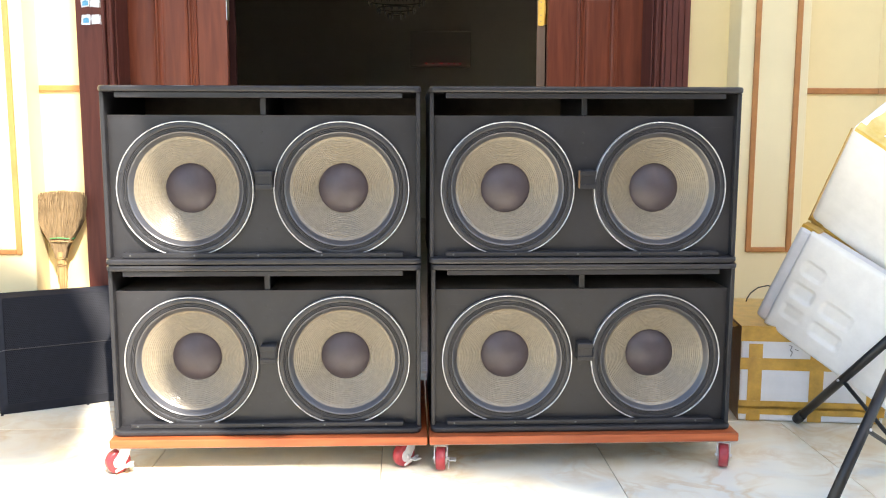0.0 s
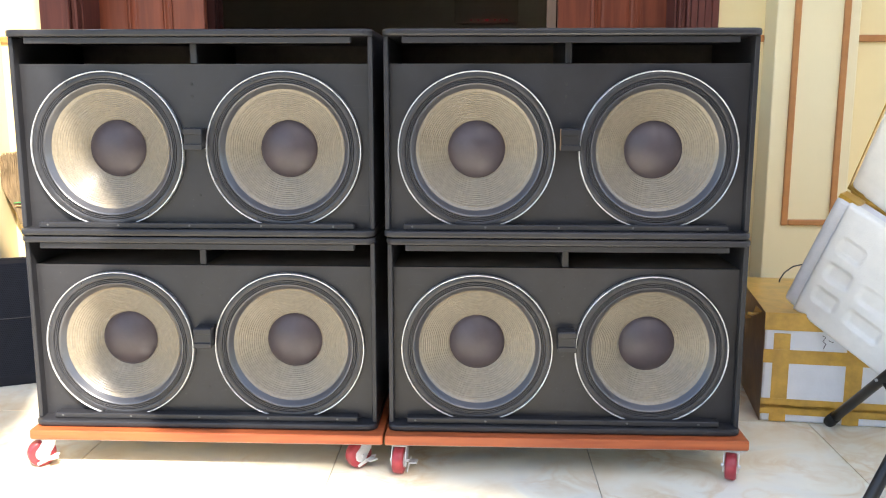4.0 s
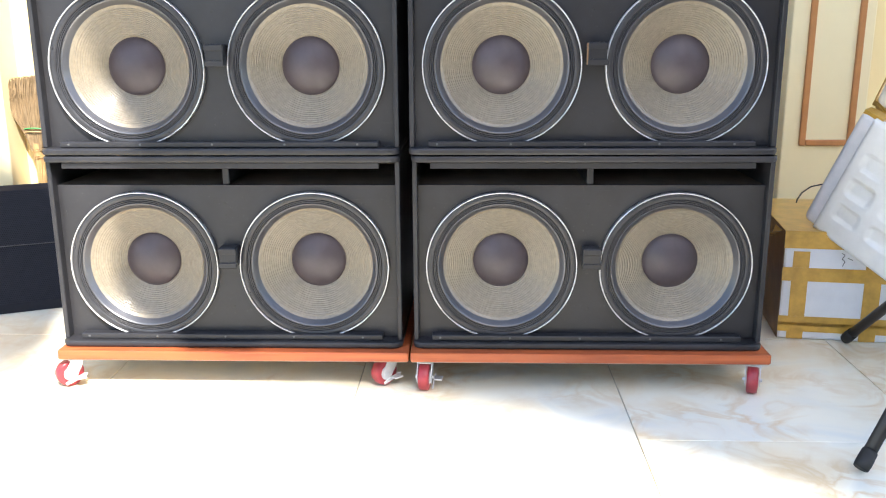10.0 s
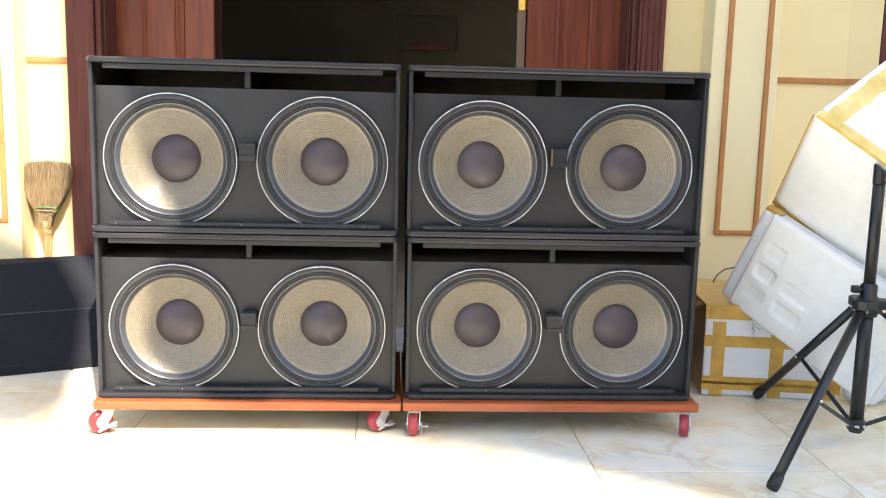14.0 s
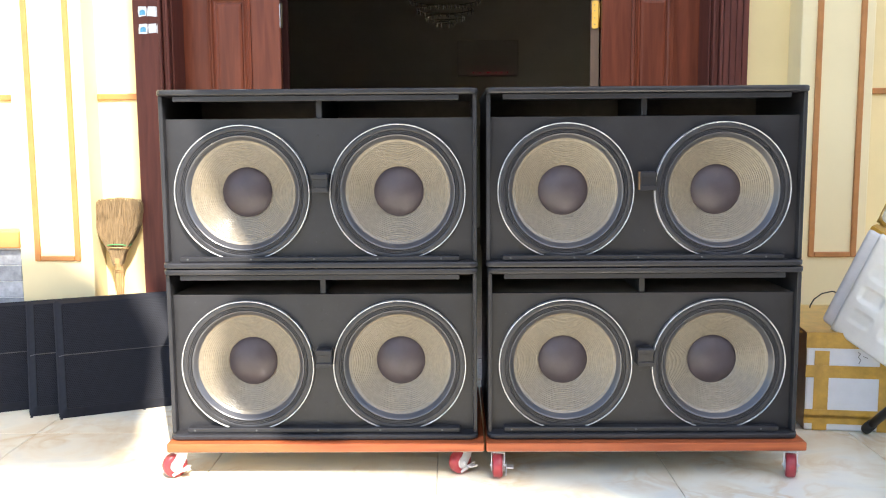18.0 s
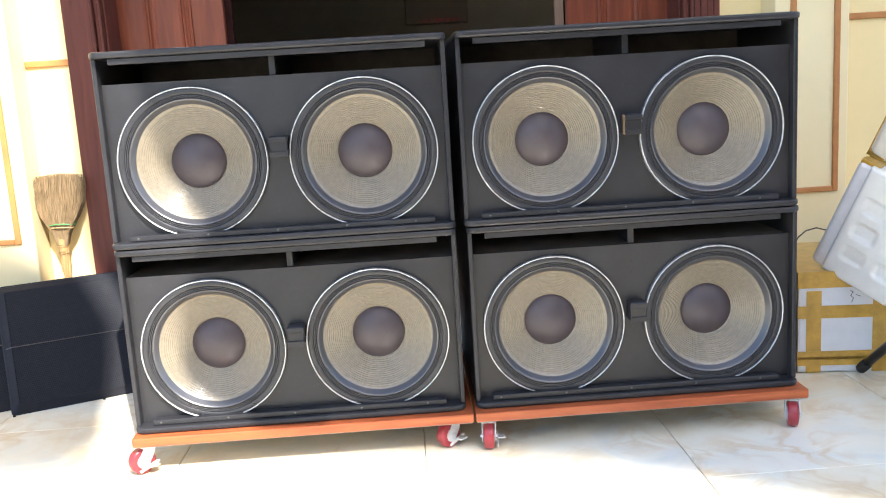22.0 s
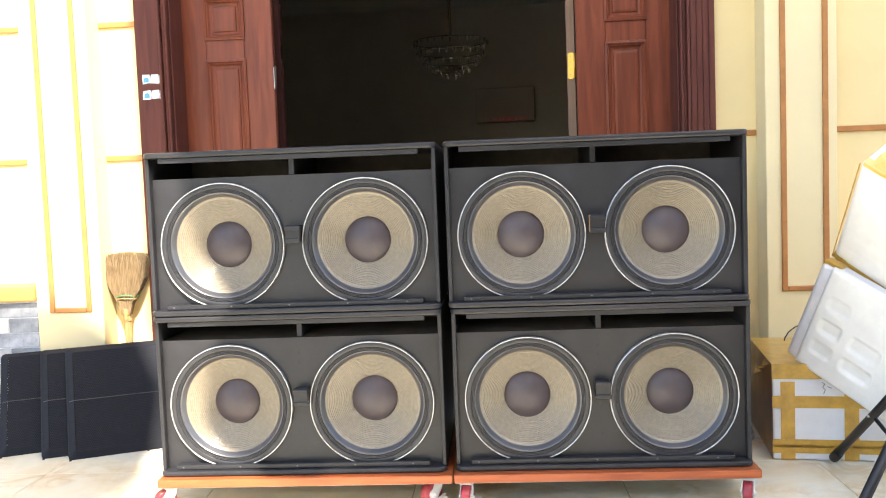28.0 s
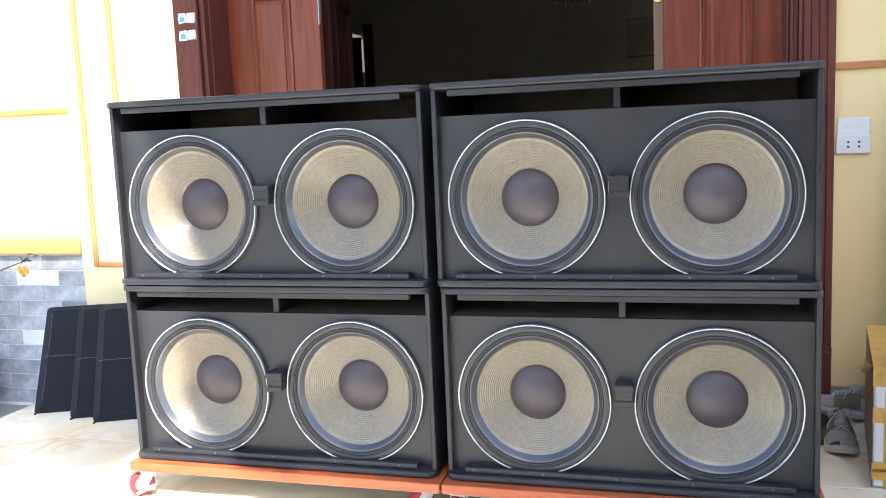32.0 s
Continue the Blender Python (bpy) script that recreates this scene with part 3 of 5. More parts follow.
def door_set():
    yf = 1.212
    for name, xo, s in (("door_frame_left", -1.556, 1), ("door_frame_right", 1.256, -1)):
        e = thing(name, "dark red varnished wooden door frame with moulded edges", "door frame", (xo, 0, 0), "", "structure")

        def bar(nm, a, b, y0, y1, bev=0.004):
            part(nm, box(min(s * a, s * b), max(s * a, s * b), y0, y1, 0.0, 2.84, bev, 2), M_DOOR, e)
        bar("casing", 0.0, 0.118, yf - 0.012, 1.5)
        bar("bead", 0.1185, 0.132, yf - 0.024, 1.45, 0.005)
        bar("bead", 0.1325, 0.150, yf - 0.004, 1.45, 0.005)
        bar("bead", 0.1505, 0.162, yf - 0.014, 1.45, 0.004)
        bar("jamb", 0.1625, 0.172, yf + 0.02, 1.62)
        if s < 0:
            for k in range(4):
                a = 0.004 + 0.0285 * k
                part("fluting", box(-a - 0.0255, -a, yf - 0.020, yf - 0.0115, 0.275, 2.8, 0.0035, 2), M_DOOR, e)
            pl = part("plinth", box(-0.1185, 0.0, yf - 0.024, yf - 0.0115, 0.0, 0.268, 0.003), M_DOOR, e, "flat wooden plinth block")
            part("moulding", box(-0.116, -0.003, yf - 0.029, yf - 0.0243, 0.236, 0.248, 0.002), M_DOOR, pl)
    h = thing("door_frame_head", "dark red varnished wooden head of the door frame", "door frame", (0, 0, 0), "", "structure")
    part("casing", box(-1.556, 1.256, yf - 0.012, 1.5, 2.842, 2.98, 0.004), M_DOOR, h)
    leaf("door_1", 0.475, (-0.919, 1.420, 0), 0, "right", "closed narrow outer door leaf of red varnished wood with raised panels", M_LEAF)
    leaf("door_2", 0.475, (0.622, 1.420, 0), 0, "left", "closed narrow outer door leaf of red varnished wood with raised panels", M_LEAF)
    leaf("door_3", 0.78, (-0.914, 1.468, 0), 104, "left", "inner door leaf of varnished wood, darkened for room shade, swung open into the room", M_INNER)
    inner = leaf("door_4", 0.78, (0.600, 1.470, 0), -104, "right", "inner door leaf of varnished wood, darkened for room shade, swung open into the room", M_INNER)
    part("edge_strip", box(0.0004, 0.0030, -0.0205, 0.0205, 0.012, 2.618), M_EDGE, inner, "worn paler edge of the open leaf")
    for z in (0.35, 1.737, 2.45):
        e = thing("hinge", "steel butt hinge on the edge of the red door leaf", "hinge", (-0.9185, 1.396, z), "door hinges")
        part("plate", box(-0.0010, 0.0022, -0.002, 0.010, -0.055, 0.055, 0.0006), M_STEEL, e)
        part("knuckle", tube([(0.0085, 0.004, -0.058), (0.0085, 0.004, 0.058)], 0.0045, 10), M_OLDBRASS, e, "tarnished brass knuckle", True)
        e = thing("hinge", "brass butt hinge on the edge of the open door leaf", "hinge", (0.600, 1.458, z), "door hinges", rot=(0, 0, -14))
        plate = prism(rounded(-0.017, 0.013, -0.066, 0.066, 0.010), -0.0012, 0.0016)
        part("plate", plate, M_BRASS, e)
        part("knuckle", tube([(0.0185, -0.002, -0.060), (0.0185, -0.002, 0.060)], 0.0055, 10), M_BRASS, e, "", True)
        for dz in (-0.045, -0.015, 0.018, 0.046):
            part("screw", moved(lathe([(0, 0.0012), (0.0026, 0.0008), (0.003, 0)], 8), pose(-0.004, -0.0014, dz, 90)), M_SCREW, e)


def room():
    structure("wall_room_back", box(-5.2, 5.2, 9.0, 9.2, -0.12, 4.6), M_ROOM, "unlit far wall of the dark room", "wall")
    structure("wall_room_left", box(-5.2, -5.001, 1.4, 8.998, -0.12, 4.6), M_ROOM, "unlit side wall of the dark room", "wall")
    structure("wall_room_right", box(5.001, 5.2, 1.4, 8.998, -0.12, 4.6), M_ROOM, "unlit side wall of the dark room", "wall")
    structure("ceiling", box(-5, 5, 1.501, 8.999, 3.6, 3.75), M_CEIL, "ceiling of the dark room", "ceiling")
    structure("floor_room", box(-5, 5, 1.645, 8.999, -0.1, -0.004), M_ROOMFLOOR, "dark floor of the unlit room", "floor")
    structure("roof_slab", box(-12, 12, 1.2151, 9.3, 4.601, 4.75), M_RENDER, "flat concrete roof slab over the house", "roof")


door_set()
room()


def shade_walls():
    """Unseen stepped, overhanging walls added near and far; they shade most of the porch."""
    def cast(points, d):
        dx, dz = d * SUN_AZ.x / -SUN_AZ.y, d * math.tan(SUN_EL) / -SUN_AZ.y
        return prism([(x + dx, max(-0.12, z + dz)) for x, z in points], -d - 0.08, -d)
    # Outlines are the wanted shadow edges at y = 0, pushed back towards the sun.
    far = [(0.98, -99), (0.98, -1.6), (0.80, -0.75), (0.32, -0.22), (-0.18, 0.02), (-0.46, 0.12), (-0.62, 0.30), (-0.62, 5.0), (9.0, 5.0), (9.0, -99)]
    wing = [(-0.46, 0.13), (-0.66, 0.16), (-0.68, 0.26), (-0.77, 0.33), (-0.835, 0.39), (-0.86, 0.50), (-0.85, 0.61), (-0.77, 0.73), (-0.735, 0.83), (-0.75, 0.93), (-0.79, 1.02), (-0.83, 1.11),
            (-0.88, 1.22), (-0.93, 1.45), (-1.10, 2.1), (-1.10, 5.0), (8.6, 5.0), (8.6, -99), (8.0, -99), (8.0, 4.7), (-0.46, 4.7)]
    lintel = [(-8.0, -99), (-8.0, 1.95), (-1.50, 1.95), (-1.18, 1.72), (-1.06, 1.34), (-1.08, 1.12), (-1.10, 0.95), (-1.14, 0.75), (-1.16, 0.40), (-1.5, 0.36), (-7.4, 0.36), (-7.4, -99)]
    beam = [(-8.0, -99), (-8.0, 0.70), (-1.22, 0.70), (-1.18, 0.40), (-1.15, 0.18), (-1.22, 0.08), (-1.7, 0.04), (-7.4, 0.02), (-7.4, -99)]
    structure("wall_gate_lintel", cast(lintel, 7.0), M_RENDER, "unseen pale near wall added to shade the left of the porch", "wall")
    structure("wall_gate_beam", cast(beam, 22.0), M_RENDER, "unseen pale far wall added to shade the left porch floor", "wall")
    structure("wall_neighbour", cast(far, 20.0), M_RENDER, "unseen pale far wall added to shade the right of the porch", "wall")
    structure("wall_wing", cast(wing, 4.0), M_RENDER, "unseen pale near wall added to edge the sun patch on the speakers", "wall")


def reflection_walls():
    # Unseen dark wall added so the speaker fronts mirror less brightness.
    structure("wall_yard", box(-1.3, 14, -9.2, -9.0, -0.12, 5.6, 0.01), M_FARWALL, "unseen dark wall added behind the view to darken speaker reflections", "wall")


shade_walls()
reflection_walls()


# ---- loudspeakers on wheeled boards ----
CW, CH, CD = 1.044, 0.586, 0.66          # cabinet width, height, depth
DX, DZ = 0.2573, 0.2475                  # driver offset from the middle, height above the base


def holed_board(w, z0, z1, holes, y0, y1):
    """A board in x and z with round holes, between two depths."""
    b = bmesh.new()
    edges = []
    loop = [b.verts.new((x, y0, z)) for x, z in ((-w / 2, z0), (w / 2, z0), (w / 2, z1), (-w / 2, z1))]
    edges += [b.edges.new((loop[i], loop[(i + 1) % 4])) for i in range(4)]
    for cx, cz, r in holes:
        ring = [b.verts.new((cx + r * math.cos(2 * math.pi * k / 64), y0, cz + r * math.sin(2 * math.pi * k / 64))) for k in range(64)]
        edges += [b.edges.new((ring[k], ring[(k + 1) % 64])) for k in range(64)]
    bmesh.ops.triangle_fill(b, use_beauty=True, use_dissolve=False, edges=edges)
    ex = bmesh.ops.extrude_face_region(b, geom=list(b.faces))
    bmesh.ops.translate(b, vec=(0, y1 - y0, 0), verts=[g for g in ex["geom"] if isinstance(g, bmesh.types.BMVert)])
    bmesh.ops.recalc_face_normals(b, faces=b.faces)
    return b


FACE = pose(0, 0, 0, 90)                  # turns a lathe's +z towards -y


def woofer(parent, x, z, turn):
    """An 18-inch driver: pressed frame, gasket, pleated surround, ribbed paper cone, domed cap and eight bolts."""
    at = Matrix.Translation((x, 0, z)) @ FACE @ pose(0, 0, 0, 0, 0, turn)
    frame_bm = lathe([(0.2212, -0.024), (0.2212, -0.0012), (0.2222, 0.0), (0.2240, 0.0), (0.2250, -0.0014), (0.2250, -0.0195), (0.2212, -0.0195)], 96)
    w = part("woofer", moved(frame_bm, at), M_SILVER, parent, "eighteen-inch woofer with a bare aluminium rim", True)
    part("gasket", moved(lathe([(0.2211, -0.012), (0.2209, -0.0045), (0.2200, -0.0035), (0.2060, -0.0035), (0.2052, -0.0042), (0.2050, -0.016)], 96), at), M_GASKET, w, "black ring gasket", True)
    prof = []
    for k in range(0, 73):
        r = 0.2051 - 0.0140 * k / 72
        groove = max(0.0, math.cos(2 * math.pi * (3.0 * k / 72 + 0.5)))
        prof.append((r, -0.0052 - 0.0068 * groove ** 0.8))
    part("surround", moved(lathe(prof, 96), at), M_SURROUND, w, "black pleated cloth surround", True)
    part("cone_edge", moved(lathe([(0.1911, -0.0080), (0.1905, -0.0062), (0.1885, -0.0068), (0.1850, -0.0105), (0.1800, -0.0175), (0.1738, -0.0250)], 96), at), M_ROLL, w, "dark coated rim of the cone", True)
    prof = []
    n = 17
    for k in range(n * 4 + 1):
        u = k / (n * 4)
        r = 0.1740 - u * (0.1740 - 0.0785)
        depth = -0.0247 - 0.066 * u ** 0.95
        rib = 0.0027 * max(0.0, math.cos(2 * math.pi * k / 4)) if 0.06 < u < 0.93 else 0.0
        prof.append((r, depth + rib))
    part("cone", moved(lathe(prof, 96), at), M_CONE, w, "tan paper cone with concentric ribs", True)
    dome = [(0.0840, -0.0860), (0.0815, -0.0845), (0.0808, -0.0835)]
    for k in range(1, 15):
        a = radians(35.5 * (1 - k / 14))
        dome.append((0.1386 * math.sin(a), -0.0832 + 0.1386 * (math.cos(a) - math.cos(radians(35.5)))))
    dome[-1] = (0, dome[-1][1])
    part("dust_cap", moved(lathe(dome, 64), at), M_CAP, w, "domed brown dust cap", True)
    for k in range(8):
        a = radians(26 + 45 * k)
        b = lathe([(0, 0.0035), (0.0035, 0.0035), (0.0042, 0.0028), (0.0042, 0.0), (0.0052, 0.0), (0.0052, -0.004)], 12)
        part("bolt", moved(b, at @ pose(0.2165 * math.cos(a), 0.2165 * math.sin(a), -0.0034)), M_GASKET, w)


def speaker(at, label):
    e = thing("loudspeaker", label, "loudspeaker", at, "stacked double loudspeakers")
    hw, t = CW / 2, 0.0135
    plan = rounded(-hw, hw, -0.036, CD, 0.032, (1, 1, 0, 0))
    part("top_panel", slab(plan, CH - 0.021, CH - 0.001, 0.006), M_CAB, e)
    part("bottom_panel", slab(plan, 0.001, 0.021, 0.006), M_CAB, e)
    for s in (-1, 1):
        x0, x1 = sorted((s * (hw - 0.003), s * (hw - 0.003 - t)))
        part("side_panel", box(x0, x1, -0.010, CD - 0.002, 0.0205, CH - 0.0205, 0.002), M_CAB, e)
    part("back_panel", box(-hw + 0.024, hw - 0.024, CD - 0.02, CD - 0.001, 0.0215, CH - 0.0215), M_CAB, e)
    iw = CW - 0.006 - 2 * t
    top = CH - 0.0945
    part("baffle", holed_board(iw - 0.001, 0.0215, top, [(-DX, DZ, 0.2205), (DX, DZ, 0.2205)], 0.0195, 0.040), M_CAB, e, "flat black front board with two round openings")
    part("port_floor", box(-iw / 2 + 0.0005, iw / 2 - 0.0005, 0.0405, 0.44, top - 0.02, top - 0.0005), M_CAB_IN, e, "bare inner floor of the slot port")
    part("port_divider", box(-0.010, 0.010, 0.028, 0.44, top + 0.0005, CH - 0.0215, 0.002), M_CAB, e)
    part("port_back", box(-iw / 2 + 0.0005, iw / 2 - 0.0005, 0.4405, 0.455, top - 0.02, CH - 0.0215), M_CAB_IN, e)
    part("top_batten", box(-0.4665, 0.4605, -0.024, 0.0, CH - 0.0395, CH - 0.0215, 0.002), M_CAB, e)
    bat = part("bottom_batten", box(-0.4655, 0.4605, -0.016, 0.0185, 0.0215, 0.0375, 0.002), M_CAB, e)
    for k in range(5):
        x = -0.44 + 0.21 * k
        part("screw", moved(lathe([(0, 0.001), (0.003, 0.0008), (0.0036, 0)], 8), pose(x, -0.0162, 0.030, 90)), M_SCREW, bat)
    blk = part("spacer_block", box(-0.0205, 0.0315, -0.030, 0.019, DZ + 0.003, DZ + 0.064, 0.003), M_CAB, e, "small black wooden grille block with a groove")
    part("cleat", box(-0.0215, 0.0325, -0.035, -0.0305, DZ + 0.046, DZ + 0.0625, 0.0015), M_CAB, blk)
    part("cleat", box(-0.0215, 0.0325, -0.035, -0.0305, DZ + 0.0025, DZ + 0.019, 0.0015), M_CAB, blk)
    for x, z in ((-0.005, 0.435), (0.004, 0.115), (-0.006, 0.40)):
        part("pin_hole", moved(lathe([(0, 0.0006), (0.0035, 0.0006), (0.0045, 0)], 10), pose(x, 0.0194, z, 90)), M_DARKHOLE, e)
    woofer(e, -DX, DZ, 4)
    woofer(e, DX, DZ, -3)
    return e


def caster(parent, x, y, turn, brake):
    """Swivel caster: plate, folded fork, red wheel with a metal hub, and a foot brake."""
    b = box(-0.03, 0.03, -0.025, 0.025, 0.0935, 0.0964)
    lathe([(0.017, 0.0935), (0.017, 0.087), (0.0, 0.087)], 20, b)
    box(-0.023, 0.023, -0.018, 0.016, 0.083, 0.0865, 0.001, 1, b)
    for s in (-1, 1):
        o = [(-0.024, 0.0845), (0.013, 0.0845), (0.034, 0.050), (0.033, 0.031), (0.021, 0.022), (0.005, 0.027), (-0.018, 0.060)]
        f = prism(o, -0.0012, 0.0012)
        join(b, moved(f, pose(s * 0.0212, 0, 0, 0, 0, -90)))
    c = part("caster", b, M_STEEL, parent, "swivel caster with a zinc-plated fork")
    c.matrix_local = pose(x, y, 0, 0, 0, turn)
    wy = -0.014
    wheel = lathe([(0.012, -0.0155), (0.034, -0.0165), (0.0390, -0.0145), (0.041, -0.008), (0.041, 0.008), (0.0390, 0.0145), (0.034, 0.0165), (0.012, 0.0155)], 40)
    part("wheel", moved(wheel, pose(0, wy, 0.0412, 0, 90, 0)), M_WHEEL, c, "red polyurethane wheel", True)
    part("hub", moved(lathe([(0, -0.0172), (0.012, -0.0182), (0.0205, -0.0172), (0.0225, -0.0160), (0.0225, 0.0160), (0.0205, 0.0172), (0.012, 0.0182), (0, 0.0172)], 24), pose(0, wy, 0.0412, 0, 90, 0)), M_STEEL, c, "", True)
    part("axle", tube([(-0.028, wy, 0.0412), (0.028, wy, 0.0412)], 0.005, 10), M_STEEL, c)
    if brake:
        o = [(-0.032, 0.036), (-0.024, 0.026), (0.0, 0.020), (0.020, 0.015), (0.034, 0.011), (0.037, 0.019), (0.018, 0.027), (0.0, 0.031), (-0.020, 0.038)]
        br = prism(o, -0.0015, 0.0015, 0.0006)
        box(-0.020, 0.010, 0.0, 0.024, 0.028, 0.033, 0.001, 1, br)
        part("brake_pedal", moved(br, pose(0.0275, 0, 0, 0, 0, -90)), M_STEEL, c, "bent steel foot brake")


def dolly(at, casters, label):
    e = thing("wheeled_board", label, "dolly", at, "wheeled boards")
    hw = 0.5325
    part("board", slab(rounded(-hw, hw, -0.062, 0.63, 0.006, (1, 1, 1, 1), 2), 0.0985, 0.1275, 0.004), M_DOLLY, e, "red-brown varnished plank")
    # Unseen pale layer added so less red light bounces onto the floor.
    part("underside", box(-hw + 0.004, hw - 0.004, -0.058, 0.626, 0.0965, 0.0984), M_UNDERLAY, e, "added pale layer under the plank to mute red bounce")
    for x, y, turn, brake in casters:
        caster(e, x, y, turn, brake)
    return e


dolly((-0.525, 0, 0), [(-0.5096, -0.0106, -48, True), (0.461, 0.0177, -46, True), (-0.46, 0.57, 20, False), (0.46, 0.57, 10, False)], "red-brown wooden board on red casters under the speakers")
dolly((0.5455, 0, 0), [(-0.490, -0.018, -6, True), (0.4945, -0.0217, -18, False), (-0.46, 0.57, -15, False), (0.46, 0.57, 10, False)], "red-brown wooden board on red casters under the speakers")
LAB = "black double-woofer loudspeaker without grille"
base = speaker((-0.534, 0.004, 0.1275), LAB + ", standing on a wheeled board")
for x, y, z, up in ((0.541, 0.006, 0.1275, False), (-0.5335, 0.0, 0.7138, True), (0.5355, 0.0, 0.7142, True)):
    c = copy_thing(base, pose(x, y, z))
    if up and x > 0:
        blk = next(q for q in c.children if q.name.startswith("spacer_block"))
        part("bare_side", box(-0.0222, -0.0207, -0.029, -0.008, DZ + 0.004, DZ + 0.063), M_BAREWOOD, blk, "bare tan wood on one side of the block")
    if up and x < 0:
        panel = next(q for q in c.children if q.name.startswith("top_panel"))
        for x0, x1, r in ((-0.345, -0.300, 0.0010), (-0.285, -0.205, 0.0016), (-0.200, -0.165, 0.0011), (-0.02, 0.03, 0.0008)):
            streak = [(x0 + (x1 - x0) * k / 6, -0.0325 + 0.0004 * (k % 2), CH - 0.0028) for k in range(7)]
            part("scuff", tube(streak, [r * (0.25 + math.sin(math.pi * (k + 0.5) / 7)) for k in range(7)], 5), M_SCUFF, panel, "pale rubbed streak on the front edge")
    tagged(c, LAB + (", stacked on another speaker" if up else ", standing on a wheeled board"))


# ---- speaker grilles leaning behind the stack ----
def grille(at, yaw, lean, label):
    """Perforated steel pan: a flat face with sloped borders, folded sides, foam behind it and a pressed line across the middle."""
    e = thing("speaker_grille", label, "speaker grille", at, "removed speaker grilles", rot=(0, 0, yaw))
    W, H, S = 1.02, 0.545, 0.034
    tilt = pose(0, 0, 0, lean)
    nx, nz = 122, 60
    b = bmesh.new()
    rx, rz = (W - 2 * S) / nx, (H - 2 * S) / nz
    f = 0.22
    for i in range(nx):
        for j in range(nz):
            x0, z0 = S + i * rx + (rx * 0.25 if j % 2 else -rx * 0.25), S + j * rz
            q = [(x0, z0), (x0 + rx, z0), (x0 + rx, z0 + rz), (x0, z0 + rz)]
            o = [b.verts.new((x, 0, z)) for x, z in q]
            cx, cz = x0 + rx / 2, z0 + rz / 2
            n = [b.verts.new((cx + sx * rx * f, 0, cz + sz * rz * f)) for sx, sz in ((-1, -1), (1, -1), (1, 1), (-1, 1))]
            for k in range(4):
                b.faces.new([o[k], o[(k + 1) % 4], n[(k + 1) % 4], n[k]])
    part("perforated_sheet", moved(b, tilt), M_GRILLE, e, "black perforated steel sheet")
    part("foam_backing", moved(box(S, W - S, 0.003, 0.012, S, H - S), tilt), M_GFOAM, e)
    rb = bmesh.new()
    rim = [(S, 0.0), (S - 0.002, -0.0012), (0.012, 0.012), (0.004, 0.016), (0.0, 0.022), (0.0, 0.050), (0.006, 0.052), (0.006, 0.030)]
    loops = [[rb.verts.new((x, y, z)) for x, z in rounded(d, W - d, d, H - d, max(0.006, 0.020 - d * 0.3))] for d, y in rim]
    for p, q in zip(loops, loops[1:]):
        for k in range(len(p)):
            m = (k + 1) % len(p)
            rb.faces.new([p[k], p[m], q[m], q[k]])
    bmesh.ops.recalc_face_normals(rb, faces=rb.faces)
    part("rim", moved(rb, tilt), M_GRILLE, e, "folded rim with sloped borders")
    part("crease", moved(tube([(0.012, 0.010, H * 0.5), (S, -0.0012, H * 0.5), (W - S, -0.0012, H * 0.5), (W - 0.012, 0.010, H * 0.5)], 0.0024, 8), tilt), M_CREASE, e, "pale worn crease across the grille")
    for x in (0.12, 0.36, 0.62, 0.86):
        part("screw", moved(lathe([(0, 0.0022), (0.004, 0.0018), (0.0048, 0)], 10), tilt @ pose(x, 0.036, H, 0)), M_SCREW, e)
    for x in (0.004, 0.33, 0.69, 1.0):
        part("hook", moved(box(x, x + 0.010, 0.006, 0.030, -0.011, 0.0005, 0.001), tilt), M_GRILLE, e)
    return e


GL = "black perforated steel speaker grille leaning tilted on the porch floor"
grille((-1.722, 0.597, 0.011), 24.5, -34, GL)
grille((-1.860, 0.626, 0.011), 24.5, -36, GL)
grille((-2.078, 0.662, 0.011), 24.5, -40, GL)


